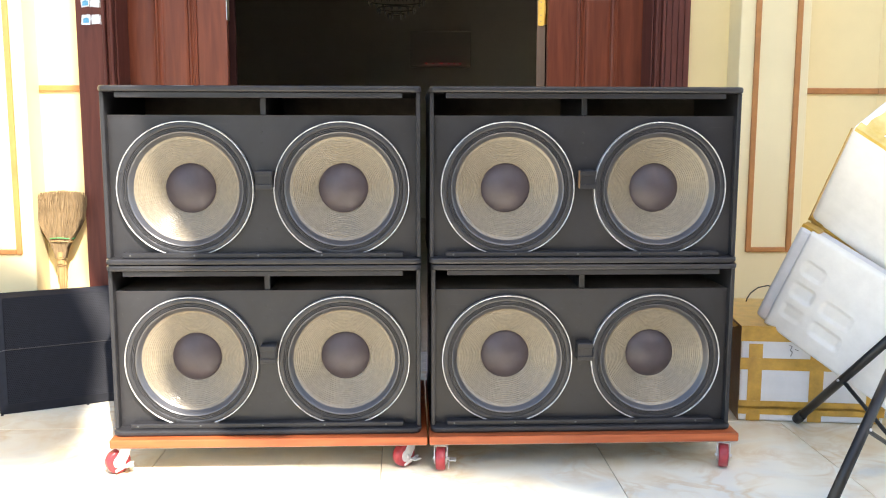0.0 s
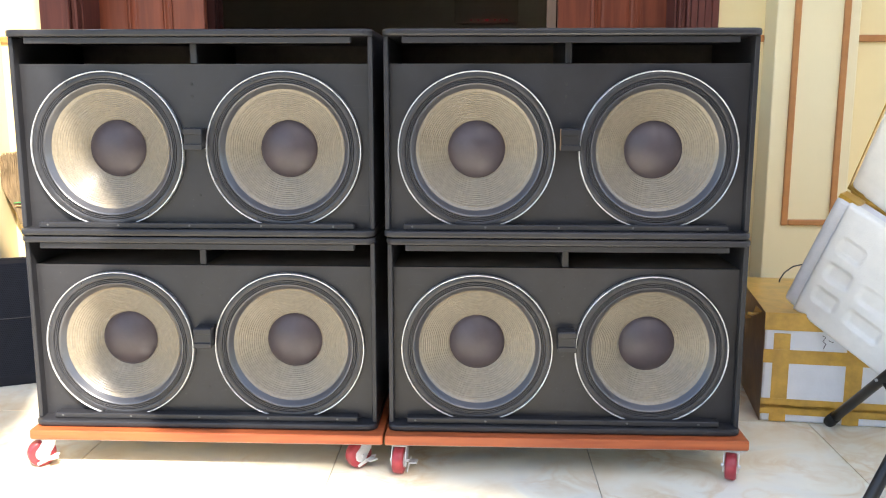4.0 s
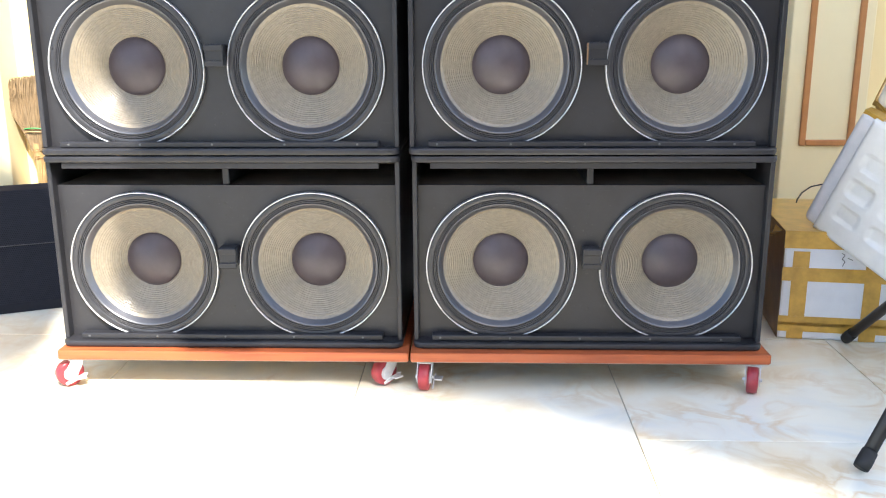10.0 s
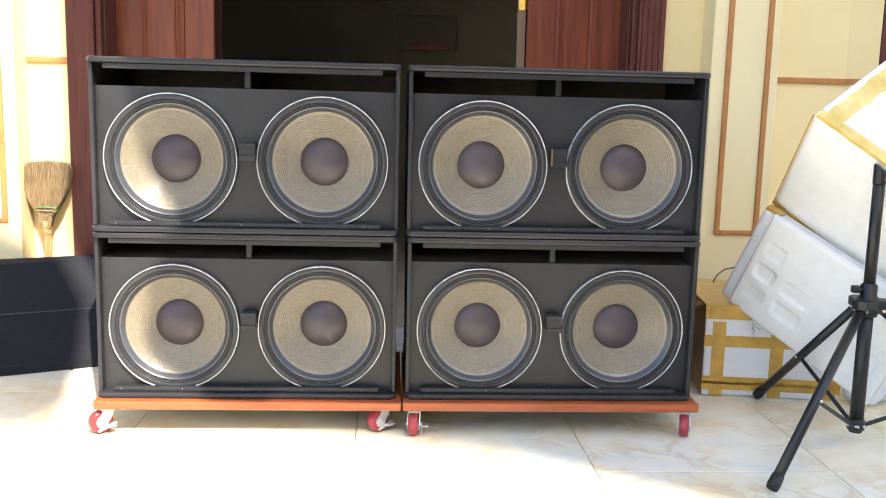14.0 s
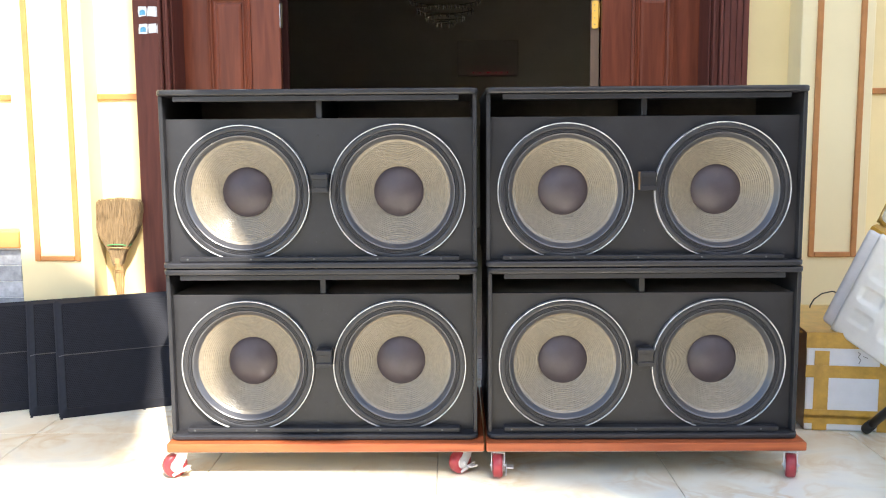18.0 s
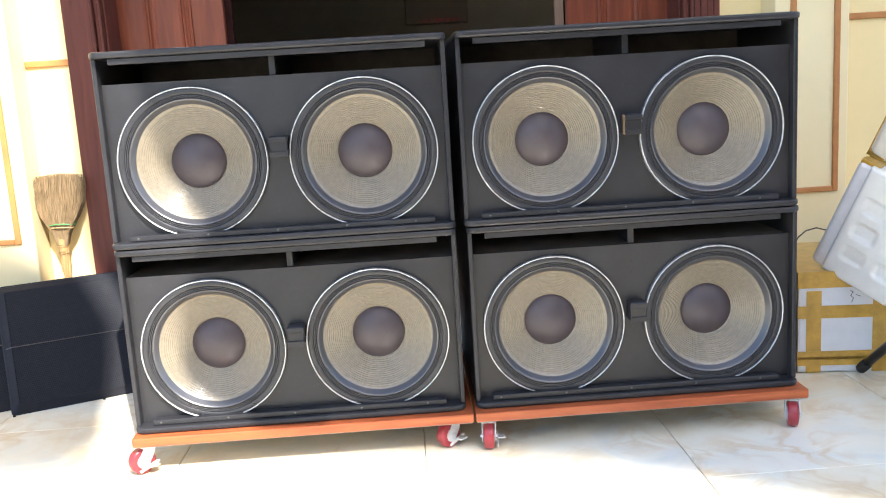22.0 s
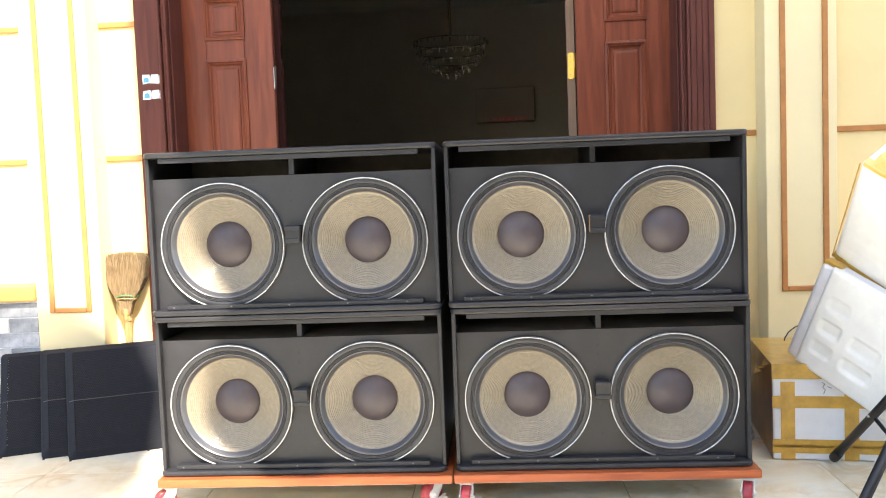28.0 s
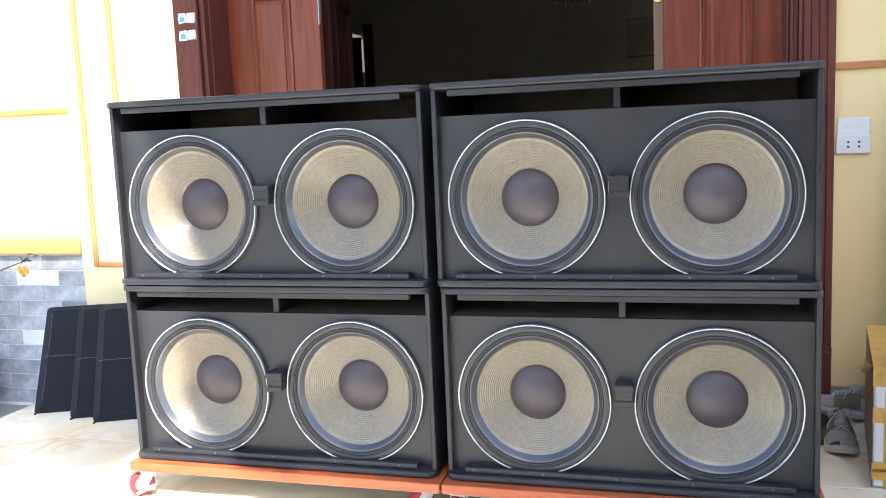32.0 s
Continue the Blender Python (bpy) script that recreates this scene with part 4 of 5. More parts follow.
# ---- broom ----
def broom():
    e = thing("grass_broom", "tan dried-grass broom standing head up against the wall", "broom", (-1.668, 1.175, 0.0))
    rnd = random.Random(3)
    part("handle", tube([(0, 0, 0.0), (0.003, 0, 0.3), (0, 0, 0.60)], [0.016, 0.017, 0.021], 12), M_HANDLE, e)
    b = bmesh.new()
    for i in range(900):
        u = rnd.uniform(-1, 1)
        d = rnd.uniform(-1, 1)
        top = 0.878 + rnd.uniform(-0.018, 0.01) - 0.004 * abs(u) * 3
        w = 0.104 * u
        pts = [(0.020 * u, 0.014 * d, 0.570), (0.032 * u + 0.001, 0.019 * d, 0.620), (0.050 * u + 0.003, 0.022 * d, 0.655), (0.076 * u + 0.006 + rnd.uniform(-.003, .003), 0.026 * d, 0.700), (0.096 * u + 0.010 + rnd.uniform(-.004, .004), 0.028 * d, 0.755), (w * 1.02 + 0.014 + rnd.uniform(-.004, .004), 0.027 * d, 0.82), (w * 0.97 + 0.018 + rnd.uniform(-.007, .007), 0.023 * d, top)]
        tube(pts, [0.0024, 0.0026, 0.0026, 0.0026, 0.0024, 0.0020, 0.0010], 4, b, False)
    part("bristles", b, M_BRISTLE, e, "fanned dry grass bristles")
    for z, w in ((0.664, 0.049), (0.650, 0.041)):
        n = 40
        pts = [((w + 0.014) * math.cos(2 * math.pi * k / n) + 0.004, 0.031 * math.sin(2 * math.pi * k / n), z + 0.003 * math.sin(6 * math.pi * k / n)) for k in range(n + 1)]
        part("binding", tube(pts, 0.0026, 6, None, False), M_GREEN if z > 0.66 else M_HANDLE, e, "green binding string" if z > 0.66 else "")
    for z in (0.53, 0.56):
        part("binding", tube([(0.021 * math.cos(k * 0.4), 0.021 * math.sin(k * 0.4), z + 0.0006 * k) for k in range(30)], 0.0018, 5), M_HANDLE, e)


broom()


# ---- door frame labels, switch and socket ----
def label_sticker(x, z, blue):
    e = thing("paper_label", "torn blue and white paper label on the door frame" if blue else "torn white paper label on the door frame", "label", (x, 1.1998, z), "labels on the door frame")
    rnd = random.Random(int(abs(x * 1000) + z * 100))
    o = [(-0.019 + rnd.uniform(-.004, .003), -0.021 + rnd.uniform(-.003, .004)), (0.018, -0.022 + rnd.uniform(-.002, .005)), (0.020, 0.004), (0.018 + rnd.uniform(-.004, .002), 0.023), (-0.017, 0.022 + rnd.uniform(-.004, .002)), (-0.020, 0.003)]
    part("paper", prism(o, -0.0006, 0.0), M_LABEL_W, e)
    if blue:
        part("print", prism([(-0.013, -0.016), (0.014, -0.014), (0.013, 0.004), (0.002, 0.009), (-0.012, 0.003)], -0.0009, -0.0007), M_LABEL_B, e, "blue printed patch")
    part("edge_strip", box(0.021, 0.0235, -0.0006, 0, -0.022, 0.02), M_LABEL_W, e)


for z in (1.655, 1.731):
    label_sticker(-1.510, z, True)
    label_sticker(-1.466, z, False)


def wall_plate(x, z, socket):
    e = thing("wall_socket" if socket else "light_switch", "white plastic double socket on the cream wall" if socket else "white plastic switch plate on the cream wall", "socket" if socket else "switch", (x, 1.240, z))
    hw, out = (0.062, 0.014) if socket else (0.058, 0.009)
    part("plate", box(-hw, hw, -out, 0, -0.0350, 0.0350, 0.004, 2), M_PLASTIC, e)
    if socket:
        for cx in (-0.019, 0.019):
            part("outlet", box(cx - 0.015, cx + 0.015, -0.0150, -0.0138, -0.021, 0.021, 0.0008), M_PLASTIC, e)
            for dz in (-0.009, 0.009):
                part("hole", moved(lathe([(0, 0.0006), (0.0042, 0.0006), (0.0045, 0)], 10), pose(cx, -0.0151, dz, 90)), M_DARKHOLE, e)
    else:
        for k in range(4):
            c = -0.0285 + 0.019 * k
            part("rocker", moved(box(-0.0085, 0.0085, -0.002, 0, -0.009, 0.009, 0.0008), pose(c, -0.0092, 0.004, 3)), M_PLASTIC, e)
        part("lip", box(-0.045, 0.045, -0.0102, -0.0088, 0.0215, 0.0235, 0.0004), M_PLASTIC, e)


wall_plate(1.327, 1.053, True)
wall_plate(1.327, 1.1195, False)


# ---- taped box, foam boxes ----
def crumpled(x0, x1, y0, y1, z0, z1, amp=0.003, seed=1, cuts=14):
    """A strip of tape with uneven edges and small folds."""
    b = box(x0, x1, y0, y1, z0, z1)
    size = (x1 - x0, y1 - y0, z1 - z0)
    for ax in range(3):
        if size[ax] > 0.012:
            es = [e for e in b.edges if abs(e.verts[0].co[ax] - e.verts[1].co[ax]) > size[ax] * 0.6]
            bmesh.ops.subdivide_edges(b, edges=es, cuts=max(2, min(cuts, int(size[ax] / 0.02))), use_grid_fill=True)
    for v in b.verts:
        p = v.co * 17 + Vector((seed * 7.1, seed * 3.3, 0))
        w = Vector([noise.noise(p + Vector((k * 11.0, 0, 0))) for k in range(3)])
        v.co += Vector([w[k] * (amp * 2.2 if size[k] > 0.012 else amp * 0.45) for k in range(3)])
    return b


def taped_box():
    W, D, H = 0.56, 0.60, 0.388
    e = thing("taped_box", "white foam box bound with crossing brown tape, on the floor", "box", (1.271, 0.446, 0.0), rot=(0, 0, -8))
    part("body", box(0, W, 0, D, 0.002, H, 0.008, 2), M_BOXWHITE, e)
    t = 0.0022
    for x in (0.030, 0.268, 0.49):
        part("tape", box(x, x + 0.054, -t, -0.0003, 0.003, H - 0.07), M_TAPE, e)
    for z in (0.030, 0.052, 0.213):
        part("tape", box(-0.002, W + 0.002, -t - 0.0014, -t - 0.0002, z, z + (0.048 if z > 0.1 else 0.034)), M_TAPE, e)
    part("tape", box(-0.003, W + 0.003, -t - 0.0014, -t - 0.0002, 0.329, H + 0.001), M_TAPE, e)
    part("tape", box(-0.003, W + 0.003, -0.003, D + 0.003, H + 0.0003, H + 0.0022), M_TAPE, e, "brown tape covering the whole top")
    part("tape", box(-0.0024, -0.0004, -0.002, D, 0.004, H), M_TAPE_SHADE, e, "brown creased tape along the side, darkened for shade")
    rnd = random.Random(8)
    b = bmesh.new()
    for k in range(5):
        z, y = H - 0.01 - 0.018 * k, 0.05 + 0.05 * k
        pts = [b.verts.new(v) for v in ((-0.003, y, z), (-0.022 - rnd.uniform(0, .014), y + 0.012, z + rnd.uniform(-.01, .02)), (-0.026, y + 0.05, z + rnd.uniform(-.02, .01)), (-0.003, y + 0.07, z - 0.012))]
        b.faces.new(pts)
        b.faces.new(list(reversed([b.verts.new(v.co + Vector((0.001, 0.001, 0.001))) for v in pts])))
    part("torn_flap", b, M_TAPE, e, "torn crumpled tape end")
    for k, (x0, z0, x1, z1) in enumerate(((0.186, 0.316, 0.196, 0.310), (0.196, 0.310, 0.188, 0.296), (0.188, 0.296, 0.198, 0.287), (0.198, 0.287, 0.191, 0.270), (0.206, 0.300, 0.222, 0.293))):
        part("pen_mark", tube([(x0, -0.0012, z0), (x1, -0.0012, z1)], 0.0013, 5), M_INK, e)
    return e


taped_box()


def foam_frame(corner, along, deep):
    """A tilted box's place from its corner, its length and its depth."""
    a = Vector(along).normalized()
    d = (Vector(deep) - a * Vector(deep).dot(a)).normalized()
    return Matrix.Translation(corner) @ Matrix((a, d, a.cross(d))).transposed().to_4x4()


def moulded_face(L, H, margin, hollows):
    """A foam face in x and z towards -y with soft shallow hollows and a sloped skirt."""
    b = bmesh.new()
    nx, nz = 120, 80

    def edge(v, lo, hi, w):
        return max(0.0, min(1.0, (v - lo) / w, (hi - v) / w))
    rows = []
    x0, x1, z0, z1 = margin[0], L - margin[1], margin[2], H - margin[3]
    for k in range(nz + 1):
        row = []
        for m in range(nx + 1):
            x, z = x0 + (x1 - x0) * m / nx, z0 + (z1 - z0) * k / nz
            y = 0.0
            for a0, a1, c0, c1, deep in hollows:
                f = edge(x, a0, a1, 0.022) * edge(z, c0, c1, 0.022)
                y += deep * f * f * (3 - 2 * f)
            rim = min(x - x0, x1 - x, z - z0, z1 - z)
            y += 0.006 * max(0.0, 1 - rim / 0.014) ** 2 + 0.0012 * noise.noise(Vector((x * 14, z * 14, 3)))
            row.append(b.verts.new((x, y, z)))
        rows.append(row)
    for p, q in zip(rows, rows[1:]):
        for m in range(nx):
            b.faces.new([p[m], p[m + 1], q[m + 1], q[m]])
    ring = rows[0] + [r[-1] for r in rows[1:]] + rows[-1][-2::-1] + [r[0] for r in rows[-2:0:-1]]
    out = [b.verts.new((v.co.x, 0.03, v.co.z)) for v in ring]
    for k in range(len(ring)):
        m = (k + 1) % len(ring)
        b.faces.new([ring[k], out[k], out[m], ring[m]])
    bmesh.ops.recalc_face_normals(b, faces=b.faces)
    return b


def foam_lower():
    """A white foam box tipped over on its corner, leaning on the taped box, with hollows moulded into its face."""
    e = thing("foam_box", "white foam box with moulded hollows, leaning tipped on the taped box", "foam box")
    L, H, D = 0.655, 0.440, 0.088
    e.matrix_world = foam_frame((1.363, 0.468, 0.398), (0.585, -0.667, -0.461), (0.790, 0.596, 0.142))
    part("body", box(-0.052, L + 0.02, 0.014, D, -0.004, H - 0.004, 0.020, 4), M_FOAM_SHADE, e, "foam side greyed for shade")
    holes = [(0.028, 0.135, 0.165, 0.245, 0.011), (0.028, 0.135, 0.268, 0.345, 0.007), (0.158, 0.300, 0.165, 0.245, 0.008), (0.158, 0.300, 0.070, 0.145, 0.011),
             (0.028, 0.135, 0.070, 0.145, 0.007), (0.500, 0.620, 0.060, 0.200, 0.008)]
    part("face", moulded_face(L, H, (0.0, 0.0, 0.0, 0.0), holes), M_FOAM, e, "white moulded foam face", True)
    part("tape", crumpled(-0.050, 0.020, 0.020, 0.07, H - 0.010, H + 0.004, 0.003, 9), M_TAPE, e, "yellow-brown packing tape")
    return e


def foam_upper():
    """A second white foam box on top of the first, its edges wrapped in tape."""
    e = thing("foam_box", "white foam box bound with packing tape, tilted on another box", "foam box")
    L, H, D = 0.74, 0.531, 0.435
    e.matrix_world = foam_frame((1.480, 0.374, 0.821), (0.609, -0.572, -0.549), (0.787, 0.352, 0.507))
    part("body", box(0, L, 0, D, 0, H, 0.026, 5), M_FOAM, e)
    lab = "packing tape along the edge, yellowed for strong light"
    part("tape", crumpled(0.030, 0.095, 0.006, D - 0.012, H - 0.0015, H + 0.0022, 0.0035, 1, 24), M_TAPE_SUNLIT, e, lab)
    part("tape", crumpled(0.012, L - 0.02, -0.002, 0.034, H - 0.012, H + 0.0026, 0.0035, 2, 24), M_TAPE_SUNLIT, e, lab)
    part("tape", crumpled(0.012, L - 0.02, -0.002, 0.030, -0.003, 0.014, 0.0035, 3, 24), M_TAPE, e, "brown packing tape along the edge")
    part("tape", crumpled(-0.0006, 0.003, -0.0004, 0.004, 0.012, H - 0.012, 0.0012, 4, 20), M_TAPE, e, "brown packing tape along the edge")
    part("tape", crumpled(0.0, 0.060, -0.003, 0.04, -0.003, 0.020, 0.003, 5), M_TAPE, e, "crumpled tape at the corner")
    return e


foam_lower()
foam_upper()


def loose_wire():
    e = thing("loose_wire", "thin black wire curling up from the taped box by the wall", "wire", (0, 0, 0))
    pts = [(1.478, 0.940, 0.3895), (1.482, 0.944, 0.402), (1.500, 0.950, 0.428), (1.535, 0.955, 0.452), (1.580, 0.955, 0.462), (1.640, 0.945, 0.445), (1.690, 0.930, 0.3895)]
    part("wire", tube(pts, 0.0028, 8), M_RUBBER, e)


loose_wire()


# ---- tripod stand ----
def tripod():
    e = thing("speaker_stand", "black steel tripod speaker stand with its legs spread on the floor", "speaker stand", (1.604, -0.165, 0.0))
    part("outer_tube", tube([(0, 0, 0.075), (0, 0, 0.56)], 0.0235, 20), M_STAND, e, "", True)
    part("inner_tube", tube([(0, 0, 0.55), (0, 0, 0.978)], 0.0195, 20), M_STAND, e, "", True)
    cut = tube([(0, 0, 0.94), (0, 0, 0.985)], 0.0215, 20)
    for v in cut.verts:
        if v.co.z > 0.98:
            v.co.z -= v.co.x * 1.0
    sl = part("end_sleeve", cut, M_STAND, e, "obliquely cut end sleeve of the tube")
    part("bolt", tube([(0.012, -0.016, 0.955), (0.022, -0.024, 0.955)], 0.004, 8), M_STEEL, sl)
    col = part("collar", lathe([(0.0238, 0.482), (0.033, 0.484), (0.036, 0.494), (0.036, 0.545), (0.032, 0.552), (0.0275, 0.556), (0.0275, 0.592), (0.0198, 0.598)], 28), M_STAND, e, "moulded leg collar", True)
    k = part("knob", tube([(-0.022, -0.006, 0.578), (-0.044, -0.010, 0.578)], 0.007, 10), M_STAND, e)
    part("knob_wing", box(-0.066, -0.038, -0.020, 0.002, 0.566, 0.592, 0.005, 2), M_STAND, k, "wing of the clamp knob")
    part("foot_collar", lathe([(0.0238, 0.075), (0.029, 0.077), (0.029, 0.112), (0.0238, 0.116)], 20), M_STAND, e, "", True)
    part("end_plug", lathe([(0, 0.066), (0.021, 0.067), (0.0235, 0.076)], 16), M_RUBBER, e)
    legs = ((-0.114, 0.560), (-0.454, -0.365), (0.575, -0.19))
    rim = []
    for fx, fy in sorted(legs, key=lambda q: math.atan2(q[1], q[0])):
        d = Vector((fx, fy, 0)).normalized()
        w = Vector((-d.y, d.x, 0)) * 0.024
        rim += [tuple((d * 0.030 - w * 1.4).xy), tuple((d * 0.066 - w).xy), tuple((d * 0.074).xy), tuple((d * 0.066 + w).xy)]
    part("hub_plate", slab(rim, 0.512, 0.545, 0.004), M_STAND, e, "moulded three-armed leg hub")
    for fx, fy in ((-0.114, 0.560), (-0.454, -0.365), (0.575, -0.19)):
        d = Vector((fx, fy, 0)).normalized()
        side = Vector((-d.y, d.x, 0))
        top = d * 0.050 + Vector((0, 0, 0.508))
        foot = Vector((fx, fy, 0.020))
        leg = part("leg", tube([top, foot], 0.0162, 16), M_STAND, e, "", True)
        tip = (foot - top).normalized()
        part("rubber_foot", tube([foot - tip * 0.045, foot - tip * 0.01, foot + tip * 0.004], [0.0190, 0.0200, 0.0185], 16), M_RUBBER, leg, "black rubber foot", True)
        mid = top.lerp(foot, 0.53)
        low = d * 0.024 + Vector((0, 0, 0.094))
        br = part("brace", tube([low, mid], 0.0075, 8), M_STAND, e)
        for p in (mid, low):
            part("rivet", tube([p - side * 0.021, p + side * 0.021], 0.0048, 8), M_STEEL, br)
        part("leg_bolt", tube([top - side * 0.023, top + side * 0.023], 0.0055, 8), M_STEEL, leg)
        for s in (-1, 1):
            part("lug", box(-0.012, 0.02, -0.002, 0.002, -0.012, 0.012, 0.001), M_STAND, col).matrix_local = Matrix.Translation(d * 0.036 + side * 0.0190 * s + Vector((0, 0, 0.508))) @ pose(0, 0, 0, 0, 0, math.degrees(math.atan2(d.y, d.x)))


tripod()


# ---- shoes ----
def shoe_half(u):
    """Half width of a shoe at u from heel to toe."""
    w = 0.0375 + 0.0150 * (0.5 - 0.5 * math.cos(math.pi * min(1.0, max(0.0, (u - 0.25) / 0.45))))
    w *= math.sqrt(max(0.0, 1 - (max(0.0, u - 0.74) / 0.26) ** 2.6))
    return max(0.004, w * math.sqrt(max(0.0, 1 - (max(0.0, 0.14 - u) / 0.145) ** 2.4)))


def shoe_high(u):
    """Height of a shoe's ridge at u from heel to toe: heel tab, ankle dip, tongue, sloping vamp, toe box."""
    knots = ((0.0, 0.094), (0.06, 0.092), (0.20, 0.074), (0.31, 0.092), (0.38, 0.101), (0.55, 0.081), (0.72, 0.060), (0.88, 0.049), (0.96, 0.038), (1.0, 0.026))
    for (a, p), (c, q) in zip(knots, knots[1:]):
        if u <= c:
            f = (u - a) / (c - a)
            return p + (q - p) * f * f * (3 - 2 * f)
    return 0.026


def shoe_point(u, a, grow=0.0):
    """A point on the upper at u along it and the angle a round it."""
    w, h = shoe_half(u) + grow, shoe_high(u) + grow
    return Vector((w * math.cos(a) * (1 - 0.24 * math.sin(a) ** 2), -0.135 + 0.28 * u, 0.022 + (h - 0.022) * math.sin(a) ** 0.75))


def shoe_skin(u0, u1, a0, a1, grow, n=14, m=8, gap=False):
    b = bmesh.new()
    rows = [[b.verts.new(shoe_point(u0 + (u1 - u0) * i / n, a0 + (a1 - a0) * k / m, grow)) for k in range(m + 1)] for i in range(n + 1)]
    for i in range(n):
        for k in range(m):
            u, q = u0 + (u1 - u0) * (i + 0.5) / n, (k + 0.5) / m
            if gap and 0.07 < u < 0.35 and abs(q - 0.5) < 0.17:
                continue
            b.faces.new([rows[i][k], rows[i][k + 1], rows[i + 1][k + 1], rows[i + 1][k]])
    bmesh.ops.recalc_face_normals(b, faces=b.faces)
    return b


def shoe(at, yaw, label, tilt=0):
    e = thing("sneaker", label, "shoe", at, "pair of shoes", rot=(tilt, 0, yaw))
    part("upper", shoe_skin(0, 1, 0, math.pi, 0.0, 34, 22, True), M_SHOE, e, "worn grey mesh upper", True)
    part("lining", shoe_skin(0.03, 0.45, 0.05, math.pi - 0.05, -0.006, 14, 14, True), M_SHOE_IN, e, "", True)
    part("insole", box(-0.030, 0.030, -0.118, 0.02, 0.030, 0.036, 0.003), M_SHOE_IN, e)
    for lo, hi in ((0.12, 1.15), (math.pi - 1.15, math.pi - 0.12)):
        part("side_overlay", shoe_skin(0.30, 0.64, lo, hi, 0.0016), M_SHOE_TAN, e, "tan suede side panel", True)
    part("heel_counter", shoe_skin(0.0, 0.17, 0.1, math.pi - 0.1, 0.0016, 6, 14, True), M_SHOE_TAN, e, "", True)
    part("toe_guard", shoe_skin(0.90, 0.99, 0.25, 1.35, 0.0015, 6, 8), M_RUBBER, e, "dark worn patch on the toe", True)
    b = bmesh.new()
    n, loops = 40, []
    for grow, z in ((-0.006, 0.0), (0.002, 0.001), (0.0045, 0.008), (0.0040, 0.020), (0.001, 0.026), (-0.008, 0.0265)):
        ring = []
        for side in (1, -1):
            for k in range(n):
                u = (k + 0.5) / n if side > 0 else 1 - (k + 0.5) / n
                rise = 0.016 * max(0.0, (u - 0.78) / 0.22) ** 2 + 0.004 * max(0.0, (0.1 - u) / 0.1) + (0.006 * (1 - u) if z > 0.01 else 0)
                ring.append(b.verts.new((side * (shoe_half(u) + grow), -0.135 + 0.28 * u + (grow if u > 0.9 else -grow if u < 0.1 else 0), z + rise)))
        loops.append(ring)
    for p, q in zip(loops, loops[1:]):
        for k in range(len(p)):
            b.faces.new([p[k], p[(k + 1) % len(p)], q[(k + 1) % len(p)], q[k]])
    b.faces.new(list(reversed(loops[0]))), b.faces.new(loops[-1])
    bmesh.ops.recalc_face_normals(b, faces=b.faces)
    part("sole", b, M_SOLE, e, "pale curved rubber sole", True)
    tongue = bmesh.new()
    rows = []
    for k in range(9):
        u = 0.28 + 0.30 * k / 8
        lift = 0.014 * (1 - k / 8) ** 1.5
        rows.append([tongue.verts.new(shoe_point(u, math.pi / 2 + q * 0.42, 0.002) + Vector((0, -lift * 0.6, lift - 0.006 * q * q))) for q in (-1, -0.5, 0, 0.5, 1)])
    for p, q in zip(rows, rows[1:]):
        for k in range(4):
            tongue.faces.new([p[k], p[k + 1], q[k + 1], q[k]])
    bmesh.ops.solidify(tongue, geom=list(tongue.faces), thickness=0.004)
    part("tongue", tongue, M_SHOE, e, "padded grey tongue", True)
    for k in range(6):
        u = 0.35 + 0.050 * k
        for s in (-1, 1):
            ends = [shoe_point(u + (0.05 if q > 0 else 0.0) * 1, math.pi / 2 + s * q * 0.52, 0.004) + Vector((0, 0, 0.004 * (1 - abs(q)))) for q in (-1, -0.4, 0.4, 1)]
            part("lace", tube(ends, 0.0028, 6), M_LACE, e)
    top = shoe_point(0.37, math.pi / 2, 0.006)
    for s in (-1, 1):
        loop = [top + Vector(v) for v in ((0, 0, 0), (0.016 * s, -0.006, 0.012), (0.036 * s, 0.004, 0.006), (0.040 * s, 0.016, -0.010), (0.022 * s, 0.014, -0.004), (0.002 * s, 0.002, 0.001))]
        part("lace", tube(loop, 0.0025, 6), M_LACE, e, "loose lace bow")
        part("lace", tube([top + Vector(v) for v in ((0, 0, 0.001), (0.014 * s, 0.020, 0.001), (0.034 * s, 0.038, -0.020), (0.044 * s, 0.046, -0.036))], 0.0022, 6), M_LACE, e)
    return e


def slipper(at, yaw):
    e = thing("slipper", "dark slipper with a worn brown footbed on the floor", "slipper", at, rot=(0, 0, yaw))
    out = []
    for k in range(33):
        u = k / 32
        w = 0.036 + 0.010 * math.sin(math.pi * max(0.0, u - 0.2) / 0.8)
        out.append((w * math.sqrt(max(0.0, 1 - abs(2 * u - 1) ** 5)), -0.135 + 0.27 * u))
    outline = out + [(-x, y) for x, y in reversed(out[1:-1])]
    part("sole", slab(outline, 0.001, 0.018, 0.004), M_RUBBER, e)
    part("footbed", slab([(x * 0.9, y * 0.97) for x, y in outline], 0.0182, 0.022, 0.0015), M_FOOTBED, e, "worn brown footbed")
    b = bmesh.new()
    rows = []
    for i in range(9):
        y = 0.02 + 0.085 * i / 8
        rows.append([b.verts.new((0.047 * math.cos(math.pi * k / 12), y, 0.010 + (0.046 - 0.012 * i / 8) * math.sin(math.pi * k / 12))) for k in range(13)])
    for p, q in zip(rows, rows[1:]):
        for k in range(12):
            b.faces.new([p[k], p[k + 1], q[k + 1], q[k]])
    bmesh.ops.solidify(b, geom=list(b.faces), thickness=0.003)
    part("strap", b, M_RUBBER, e, "broad dark strap", True)


